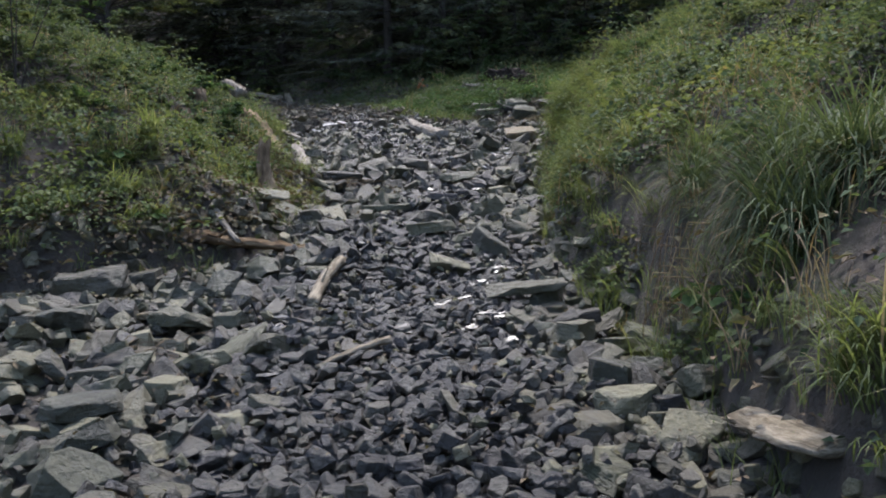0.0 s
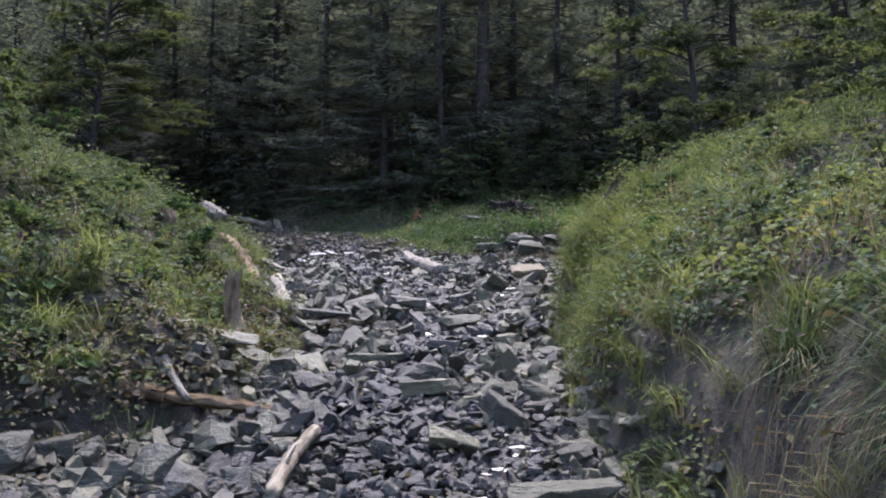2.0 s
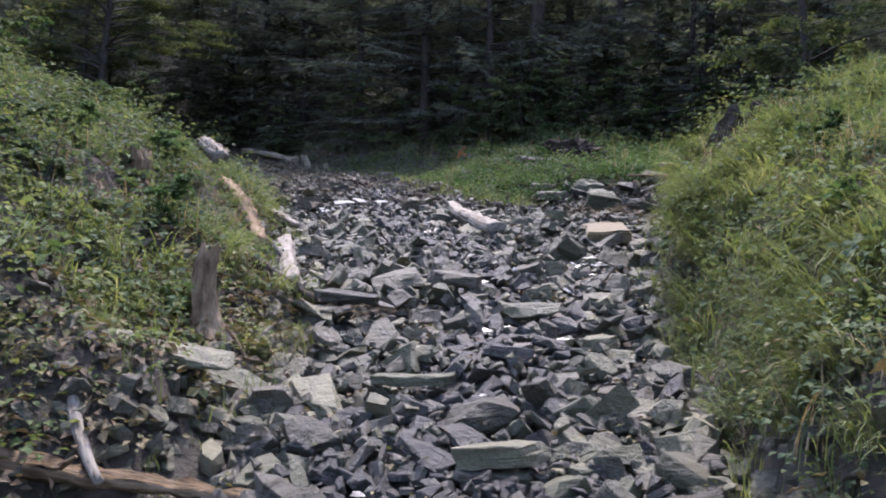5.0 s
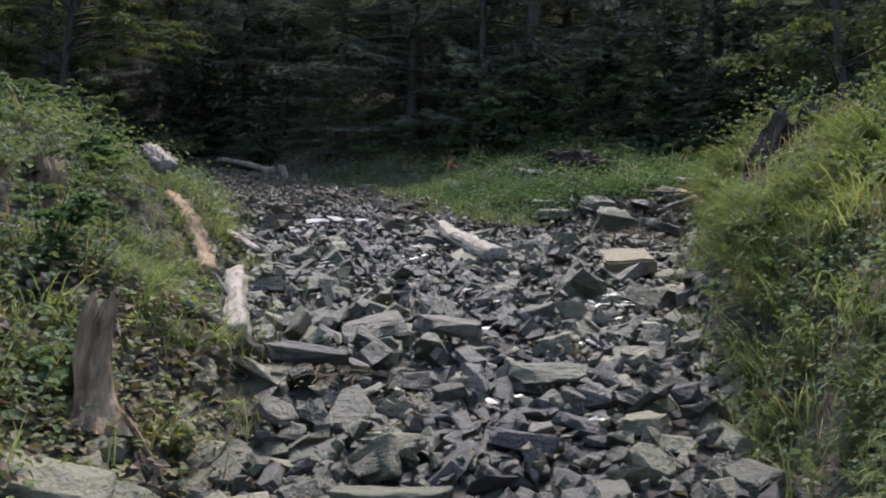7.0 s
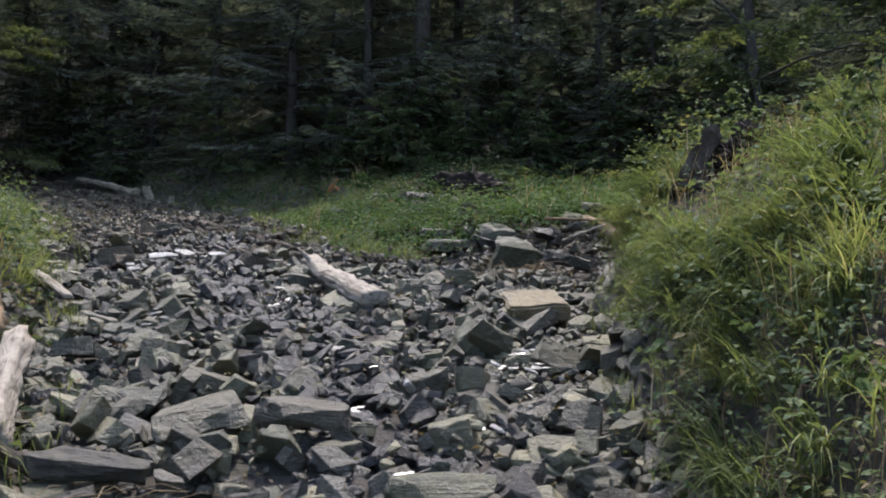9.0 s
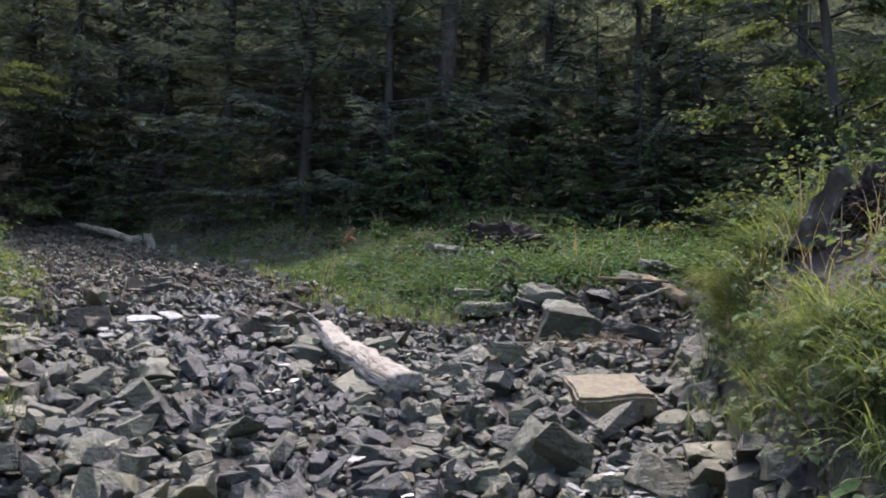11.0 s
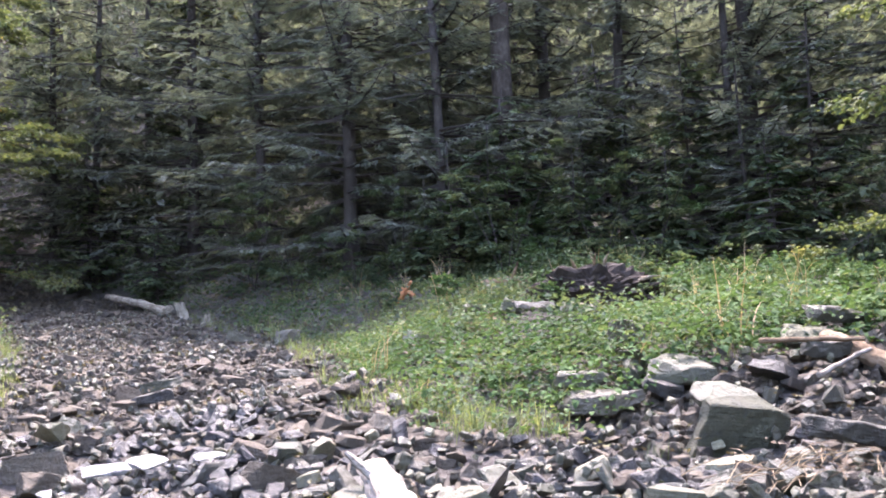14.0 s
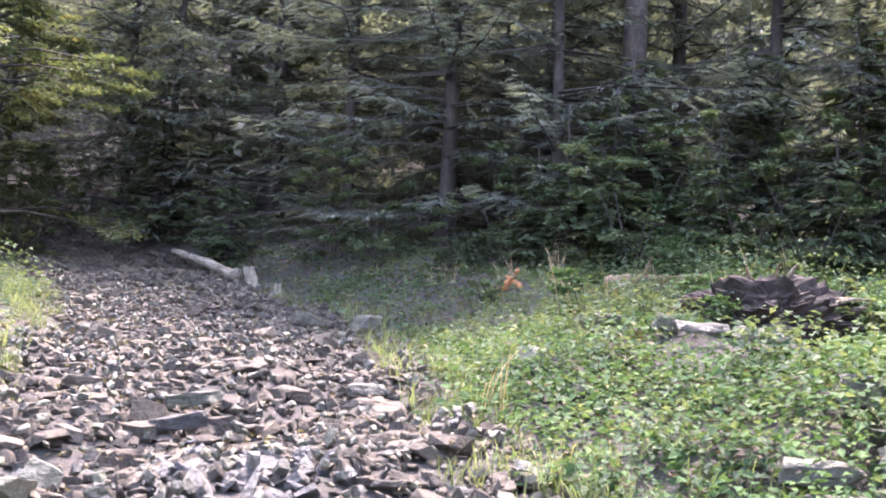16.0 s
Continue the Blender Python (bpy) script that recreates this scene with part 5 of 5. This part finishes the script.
def hanging_roots(x, y, wide, n, drop, seed, label, side=1):
    """Thin dry roots and stems that hang down the face of the bank."""
    g = np.random.default_rng(seed)
    top = new("hanging_roots")
    top.location = up(x, y, 0)
    for i in range(n):
        dy, s = g.uniform(-wide, wide), g.uniform(0.02, 0.34)
        x0, L = side * (s - 0.04), drop * g.uniform(0.5, 1.1)
        z0 = float(land(x + side * s, y + dy)) - float(land(x, y)) + 0.03
        out = side * g.uniform(0.03, 0.16)
        c = [(x0 + side * 0.05, dy, z0), (x0 - out * 0.6, dy + g.normal(0, 0.02), z0 + 0.01), (x0 - out, dy + g.normal(0, 0.03), z0 - 0.35 * L), (x0 - out + g.normal(0, 0.02), dy + g.normal(0, 0.05), z0 - 0.7 * L), (x0 - out + g.normal(0, 0.03), dy + g.normal(0, 0.07), z0 - L)]
        part("root", mesh_of("root", *tube(c, np.array((1, 0.9, 0.8, 0.6, 0.3)) * g.uniform(0.0025, 0.006), 5), STRAW if i % 3 == 0 else ROT), top)
    return tagged(top, label, "roots", "roots hanging from the bank")


hanging_roots(1.42, 6.2, 0.5, 46, 0.5, 3, "curtain of dry brown roots under an eroded bank")
hanging_roots(1.28, 11.9, 0.5, 16, 0.45, 4, "thin dead roots hanging over dark soil")
hanging_roots(1.12, 9.7, 0.5, 18, 0.35, 5, "dry stalks drooping from the bank edge")
hanging_roots(1.12, 13.0, 0.4, 20, 0.35, 6, "pale dry roots at the foot of the bank")
hanging_roots(-2.3, 11.5, 0.4, 44, 0.5, 17, "dead grass stems hanging over brown soil", -1)
hanging_roots(1.3, 10.9, 0.5, 30, 0.5, 14, "brown dead stems over a bare bank")
hanging_roots(-2.15, 12.1, 0.45, 30, 0.4, 7, "dry grass roots hanging over the undercut bank", -1)
hanging_roots(-2.1, 9.9, 0.4, 20, 0.3, 8, "thin brown roots on bare dark soil", -1)


def twigs(x, y, n, spread, seed, label):
    g = np.random.default_rng(seed)
    top = new("dry_twigs")
    top.location = up(x, y, 0.18)
    for i in range(n):
        a, e, L = g.uniform(-0.6, 1.8), g.uniform(-0.1, 0.4), g.uniform(0.12, 0.36)
        d = np.array([math.cos(a), math.sin(a), e]) * L
        c = np.array([g.normal(0, spread), g.normal(0, spread), g.uniform(-0.12, 0.02)])
        part("twig", mesh_of("twig", *tube([c - d * 0.5, c + [0, 0, 0.03], c + d * 0.5], (0.0028, 0.0025, 0.0015), 5), ROT if i % 2 else STRAW), top)
    return tagged(top, label, "twigs")


twigs(-1.35, 12.55, 24, 0.11, 3, "tangle of dry straw-coloured twigs on stones")
twigs(-1.7, 5.7, 16, 0.18, 5, "dark mat of twigs washed between rocks")
log("stick", up(1.75, 20.15, 0.24), up(2.45, 19.95, 0.28), 0.022, 0.016, ROT, "thin brown stick caught across the rocks", "stick", 0.12, 0.03, 7, 1, 31)
log("stick", up(1.95, 19.55, 0.2), up(2.4, 19.75, 0.3), 0.02, 0.012, BLEACHED, "splintered pale stick among dark rocks", "stick", 0.2, 0.04, 7, 1, 32)
twigs(1.3, 18.1, 40, 0.17, 9, "brown mat of dry twigs washed against rocks")
twigs(1.05, 18.0, 12, 0.15, 7, "brown dry twigs caught on rocks")


# ---------------------------------------------------------------- trees
def spruce_parts(height, radius, reach, seed, fine_to, first=1.0, gap=0.42, per=4, broad=0.13):
    """Verts and tris of the trunk, the limbs and the needles of a spruce."""
    g = np.random.default_rng(seed)
    t = np.linspace(0, 1, 16)
    path = np.stack([0.12 * np.sin(2.2 * t + seed), 0.1 * np.sin(1.7 * t), -0.3 + (height + 0.3) * t], 1)
    trunk = tube(path, radius * (1 - t) ** 0.8 * (1 + 0.5 * np.exp(-t * 40)) + 0.012, 12, 0.05, seed)
    limbs, base, axis, size, wide = [], [], [], [], []
    z = first
    while z < height - 0.3:
        for k in range(per + (1 if fine_to > 5.5 and z < 5 else 0)):
            w, L = g.uniform(0, 6.28), reach * (1 - (z / height) ** 1.2) ** 0.9 * g.uniform(0.6, 1.1)
            if z < 0.12 * height:
                L *= g.uniform(0.55, 1.05)
            z0 = z + g.uniform(-0.2, 0.2)
            u = np.linspace(0, 1, 5 if fine_to else 4)
            droop = g.uniform(0.12, 0.34) * L
            d = np.array([math.cos(w), math.sin(w)])
            c = np.stack([d[0] * L * u, d[1] * L * u, z0 + 0.1 * L * u - droop * u ** 1.6 + 0.1 * L * u ** 4], 1)
            limbs.append(tube(c, 0.028 * (1 - 0.85 * u) * (0.5 + L / reach), 3))
            fine = z0 < fine_to
            step = 0.085 if fine else 0.15
            m = max(3, int(L / step))
            s = g.uniform(0.12, 1, m)
            q = np.stack([np.interp(s, u, c[:, i]) for i in range(3)], 1)
            flip = np.where(np.arange(m) % 2, 1.0, -1.0)
            side = np.stack([-d[1] * flip, d[0] * flip, 0 * flip], 1)
            tw = side * g.uniform(0.5, 1, (m, 1)) + np.array([d[0], d[1], 0]) * 0.7 + np.array([0, 0, -0.35]) + g.normal(0, 0.15, (m, 3))
            tl = (0.16 + 0.3 * L / reach * (1 - 0.7 * s)) * g.uniform(0.6, 1.2, m)
            if fine:
                for f in (0.0, 0.22, 0.42, 0.62, 0.82):
                    for sg in (-1, 1):
                        base.append(q + unit(tw) * (tl * f)[:, None])
                        axis.append(unit(tw) + sg * np.cross(unit(tw), [0, 0, 1.0]) * 0.5 + g.normal(0, 0.12, (m, 3)))
                        size.append(tl * 0.5 * (1.1 - 0.5 * f))
                        wide.append(broad + 0 * tl)
            else:
                for f in (0.0, 0.3, 0.6):
                    base.append(q + unit(tw) * (tl * f)[:, None])
                    axis.append(unit(tw) + g.normal(0, 0.35, (m, 3)))
                    size.append(tl * 0.9)
                    wide.append(0.17 + 0 * tl)
        z += gap * g.uniform(0.8, 1.2)
    needles = leaves(np.vstack(base), np.vstack(axis), np.concatenate(size), g, np.concatenate(wide), 0.03)
    return trunk, joined(limbs), needles


def spruce(x, y, made, turn, scale, label):
    top = new("spruce_tree")
    top.matrix_world = pose(x, y, float(land(x, y)) - 0.05, 0, 0, turn) @ Matrix.Diagonal((scale, scale, scale, 1))
    for name, me in made:
        tagged(part(name, me, top), kind="stuff" if name == "branchwork" else "")
    return tagged(top, label, "tree", "spruces of the forest")


def spruce_kind(*args, bark=None, leaf=None, **kw):
    a, b, c = spruce_parts(*args, **kw)
    return [("trunk", mesh_of("trunk", *a, bark or DARK_BARK, True)), ("branchwork", mesh_of("branchwork", *b, DARK_BARK)), ("crown", mesh_of("crown", *c, leaf or NEEDLE))]


FRONT = [spruce_kind(16, 0.14, 3.9, 1, 10.0, 0.4, 0.36, 5), spruce_kind(14, 0.11, 3.5, 2, 10.0, 0.4, 0.36, 5), spruce_kind(7, 0.08, 2.1, 5, 7.0, 0.2, 0.3)]
YOUNG = [spruce_kind(4.6, 0.02, 1.7, 8, 5.0, 0.15, 0.2, 4, 0.24, leaf=SHADY), spruce_kind(2.6, 0.012, 1.1, 9, 5.0, 0.1, 0.14, 4, 0.24, leaf=HERB)]
TALL = [spruce_kind(17, 0.12, 3.1, 3, 0, 0.4, 0.45, 5), spruce_kind(15, 0.11, 2.9, 4, 0, 0.4, 0.45, 5)]
spruce(0.57, 31.4, spruce_kind(24, 0.21, 2.6, 6, 9.0, 6.5, 0.5, bark=BARK), 0, 1.0, "tall spruce with a bare grey lower trunk")
LAYERED = spruce_kind(11, 0.09, 4.4, 15, 9.0, 1.0, 0.85, 5, 0.11)
spruce(-0.7, 30.5, LAYERED, 0, 1.0, "spruce with long drooping branches in loose tiers")
spruce(4.6, 30.0, LAYERED, 140, 0.9, "spruce with long drooping branches in loose tiers")
spruce(-3.3, 36.0, TALL[0], 40, 0.9, "slim tall spruce deep in the forest")
spots = [(0.57, 31.4), (-3.3, 36.0), (-0.7, 30.5), (4.6, 30.0)]
for x, y, k, turn, s in ((-2.6, 31.6, 0, 10, 1.0), (-4.6, 33.4, 1, 80, 1.0), (-1.6, 32.6, 2, 30, 0.8), (2.9, 31.2, 1, 200, 1.0), (5.2, 30.4, 0, 120, 0.95), (7.6, 28.8, 1, 300, 1.0), (9.6, 26.4, 0, 20, 0.9),
                         (1.9, 29.9, 2, 140, 0.5), (4.3, 28.4, 2, 60, 0.55), (-12.2, 31.5, 2, 20, 0.8), (-11.4, 38.6, 1, 45, 1.0), (-7.0, 36.6, 0, 70, 1.0), (-0.7, 33.2, 1, 220, 1.1), (-9.0, 39.6, 1, 110, 1.0), (1.6, 33.6, 0, 260, 1.0)):
    spots.append((x, y))
    spruce(x, y, FRONT[k], turn, s, ("young spruce with branches down to the ground" if k == 2 else "dark spruce with drooping lower branches at the forest edge"))
for x, y, k, turn, s in ((2.3, 30.2, 0, 0, 0.9), (3.7, 29.4, 0, 70, 1.0), (5.4, 28.2, 0, 140, 1.05), (7.0, 27.2, 0, 210, 1.0), (-0.4, 28.9, 1, 30, 0.95), (0.0, 29.3, 1, 200, 1.05), (0.5, 29.7, 1, 330, 1.25), (0.7, 30.4, 1, 20, 1.3), (-0.9, 29.0, 1, 100, 0.7), (1.5, 28.9, 1, 150, 0.8), (2.9, 28.3, 1, 260, 0.8), (4.4, 27.5, 1, 320, 0.9), (-6.9, 33.6, 1, 10, 0.8), (-9.6, 36.6, 0, 20, 0.9)):
    top = spruce(x, y, YOUNG[k], turn, s, "young bushy tree with layered green branches")

g = np.random.default_rng(77)
placed = 0
for x, y in zip(g.uniform(-26, 26, 4000), 2 + 54 * g.uniform(0, 1, 4000)):
    lane = min(abs(x - 0.5 * (left_edge(y) + right_edge(y))) - 2.4, 9) if y < 39 else 9
    open_side = (y > 17 and (x > foot(y) + 7.0 or x < left_edge(y) - 9.0)) if y < 30 else (y > 35 and lane > 0)
    if not open_side or any((x - a) ** 2 + (y - b) ** 2 < (3.6 if y < 30 else 2.5) ** 2 for a, b in spots):
        continue
    spots.append((x, y))
    placed += 1
    spruce(x, y, TALL[placed % 2], float(g.uniform(0, 360)), float(g.uniform(0.65, 0.9)), "tall dark spruce standing in the forest")
    if placed > 80:
        break
n = 140000
p = scatter(n, -34, 34, 33.5, 64, lambda x, y: (np.abs(x - 0.5 * (left_edge(y) + right_edge(y))) > 2.2) | (y > 38), g)
q = np.c_[p, land(p[:, 0], p[:, 1]) + 9.5 * g.uniform(0, 1, n) ** 1.2]
stuff("far_thicket", [leaves(q, g.normal(0, 1, (n, 3)) * [1, 1, 0.35], g.uniform(0.16, 0.34, n), g, 0.2)], NEEDLE, "dense dark young spruce growth deep in the forest", "thicket")


def leafy_parts(height, radius, reach, n_limbs, n_leaves, leaf, seed, first=0.25, stems=1):
    """Trunk, limbs and crown of a broad-leaved tree or shrub."""
    g = np.random.default_rng(seed)
    wood, limbs, tips = [], [], []
    for k in range(stems):
        w = g.uniform(0, 6.28)
        t = np.linspace(0, 1, 8)
        lean = (0.1 if stems == 1 else 0.45) * height
        c = np.stack([math.cos(w) * lean * t ** 1.5, math.sin(w) * lean * t ** 1.5, -0.2 + (height * 0.92 + 0.2) * t], 1)
        wood.append(tube(c, radius * (1 - 0.9 * t), 7, 0.05, seed + k))
        for i in range(n_limbs):
            s, a, L = g.uniform(first, 0.98), g.uniform(0, 6.28), reach * g.uniform(0.5, 1.1)
            o = np.array([np.interp(s, t, c[:, j]) for j in range(3)])
            L *= 1.15 - 0.7 * s
            u = np.linspace(0, 1, 5)
            q = o + np.stack([math.cos(a) * L * u, math.sin(a) * L * u, L * (0.5 * u - 0.45 * u ** 2)], 1)
            limbs.append(tube(q, radius * 0.32 * (1 - 0.85 * u), 3))
            for j in range(3):
                f = g.uniform(0.3, 1)
                p0 = np.array([np.interp(f, u, q[:, m]) for m in range(3)])
                b = a + g.normal(0, 0.8)
                l2 = L * 0.4 * g.uniform(0.4, 1)
                p1 = p0 + np.array([math.cos(b) * l2, math.sin(b) * l2, g.normal(0.0, 0.15) * l2])
                limbs.append(tube([p0, (p0 + p1) / 2 + [0, 0, 0.03 * l2], p1], (radius * 0.1, radius * 0.07, radius * 0.03), 3))
                tips.append((p0, p1))
    pick = g.integers(0, len(tips), n_leaves)
    p0, p1 = np.array([a for a, _ in tips])[pick], np.array([b for _, b in tips])[pick]
    f = g.uniform(0, 1.1, (n_leaves, 1))
    base = p0 + (p1 - p0) * f + g.normal(0, 0.05 * reach ** 0.5, (n_leaves, 3)) * [1, 1, 0.5]
    ax = unit(p1 - p0) + g.normal(0, 0.6, (n_leaves, 3)) * [1, 1, 0.5] + [0, 0, -0.15]
    return joined(wood), joined(limbs), leaves(base, ax, leaf * g.uniform(0.6, 1.3, n_leaves), g, 0.34, 0.08)


def leafy(name, x, y, made, turn, scale, label, category, group):
    top = new(name)
    top.matrix_world = pose(x, y, float(land(x, y)) - 0.03, 0, 0, turn) @ Matrix.Diagonal((scale, scale, scale, 1))
    for n, me in made:
        tagged(part(n, me, top), kind="stuff" if n == "branchwork" else "")
    return tagged(top, label, category, group)


def leafy_kind(mat, *args, **kw):
    a, b, c = leafy_parts(*args, **kw)
    return [("trunk", mesh_of("trunk", *a, DARK_BARK, True)), ("branchwork", mesh_of("branchwork", *b, DARK_BARK)), ("crown", mesh_of("crown", *c, mat))]


TREES = [leafy_kind(BEECH, 11, 0.13, 3.2, 60, 26000, 0.1, 11, 0.04), leafy_kind(BEECH, 8, 0.09, 2.5, 50, 22000, 0.08, 12, 0.04), leafy_kind(SHADY, 8, 0.09, 2.4, 44, 14000, 0.085, 13, 0.04)]
SHRUBS = [leafy_kind(HERB, 1.9, 0.011, 0.6, 6, 3000, 0.065, 21, 0.1, 5), leafy_kind(MEADOW, 1.5, 0.009, 0.5, 6, 2600, 0.06, 22, 0.1, 4), leafy_kind(BEECH, 2.2, 0.013, 0.6, 7, 1900, 0.07, 23, 0.15, 4)]
for x, y, k, turn, s in ((-12.8, 33.8, 0, 0, 1.0), (-15.0, 37.5, 0, 100, 1.1), (4.9, 21.2, 1, 40, 1.0), (-13.6, 36.0, 2, 70, 0.8), (-11.6, 40.5, 2, 200, 1.0), (-14.2, 33.2, 2, 10, 0.7), (9.5, 24.2, 2, 200, 1.1), (8.2, 12.8, 2, 130, 1.0), (-7.4, 38.5, 1, 250, 1.1),
                         (-11.4, 30.6, 0, 25, 0.95), (-10.5, 14.5, 1, 30, 0.9), (-11.5, 20.5, 0, 60, 0.8), (7.6, 16.8, 2, 300, 0.9), (6.6, 8.4, 2, 20, 0.85), (7.4, 11.4, 2, 220, 0.9)):
    leafy("broadleaf_tree", x, y, TREES[k], turn, s, "leafy dark green tree above the bank" if k == 2 else "broad-leaved tree with yellow-green early autumn leaves", "tree", "broad-leaved trees")
EDGE_SHRUBS = ((-1.4, 29.4, 0, 1.1), (0.2, 30.0, 1, 1.3), (-3.4, 30.2, 0, 1.0), (-4.4, 31.6, 0, 1.1), (1.9, 28.6, 0, 1.2), (3.3, 29.6, 0, 1.4), (5.0, 28.2, 1, 1.3), (6.4, 27.2, 0, 1.3), (7.6, 26.0, 1, 1.3), (-9.4, 37.4, 1, 1.3), (-7.4, 34.4, 0, 0.9), (0.3, 28.1, 0, 1.2), (-0.5, 28.6, 0, 0.8), (1.1, 28.5, 1, 1.0), (0.64, 26.9, 1, 0.62), (2.6, 28.0, 0, 0.9), (3.9, 28.6, 1, 1.1), (5.4, 26.8, 0, 0.9), (-2.2, 29.2, 0, 0.7), (6.8, 25.0, 1, 1.0), (-9.6, 28.4, 1, 0.9), (-8.6, 25.6, 0, 0.6), (-12.3, 35.4, 0, 1.2), (-13.2, 36.8, 0, 1.4), (-12.6, 38.2, 1, 1.4), (-11.4, 34.3, 2, 1.0))
BANK_SHRUBS = ((-4.7, 10.3, 2, 1.0), (-4.4, 11.6, 0, 0.6), (-5.6, 9.4, 2, 1.2), (-5.9, 11.9, 0, 0.9), (-6.2, 13.9, 0, 0.8), (-6.5, 16.2, 1, 0.8), (-5.5, 18.7, 0, 0.6), (-7.2, 21.5, 1, 0.8), (4.4, 10.2, 2, 0.95), (5.2, 11.9, 2, 1.1), (4.9, 8.6, 0, 0.9), (5.4, 14.2, 0, 0.9), (5.6, 16.4, 2, 0.9), (4.2, 7.0, 0, 0.8), (5.6, 18.6, 1, 0.8), (3.6, 5.2, 0, 0.7), (-7.3, 7.3, 2, 1.1))
for i, (x, y, k, s) in enumerate(EDGE_SHRUBS + BANK_SHRUBS):
    leafy("shrub", x, y, SHRUBS[k], 50 * i, s, ("yellow-green shrub with arching twigs on the bank" if k == 2 else "leafy green shrub at the forest edge"), "shrub", "shrubs")
BUSHES = [leafy_kind(HERB, 0.7, 0.008, 0.3, 4, 650, 0.065, 31, 0.1, 4), leafy_kind(MEADOW, 0.6, 0.008, 0.28, 4, 560, 0.06, 32, 0.1, 4), leafy_kind(BEECH, 0.8, 0.008, 0.3, 4, 600, 0.055, 33, 0.1, 4)]
g = np.random.default_rng(91)
for i, (x, y) in enumerate(((-3.4, 9.4), (-3.9, 10.4), (-3.1, 10.7), (-4.3, 12.3), (-3.4, 13.1), (-4.4, 13.7), (-3.5, 14.3), (-4.2, 15.3), (-4.6, 16.5), (-3.8, 17.8), (-5.2, 15.4), (-4.9, 18.6), (-3.7, 11.7), (-2.9, 12.0),
                            (2.1, 8.0), (2.6, 9.2), (2.0, 10.3), (2.7, 10.6), (3.3, 11.6), (2.4, 12.6), (3.0, 14.2), (2.6, 13.6), (3.4, 15.6), (3.1, 8.3), (2.9, 14.9), (0.7, 23.2), (1.75, 23.5), (1.2, 24.1), (3.4, 17.4), (2.9, 6.2), (3.7, 18.6),
                            (2.0, 24.6), (3.2, 25.5), (-0.4, 25.2), (1.6, 26.0), (4.6, 24.0), (-1.5, 27.0), (0.4, 24.6))):
    leafy("bramble_bush", x, y, BUSHES[i % 3 if y < 12 else i % 2], 47 * i, float(g.uniform(0.6, 1.1)), ("small yellow-green leafy bush on the bank" if i % 3 == 2 and y < 12 else "low green bramble bush among herbs"), "bush", "low bushes")
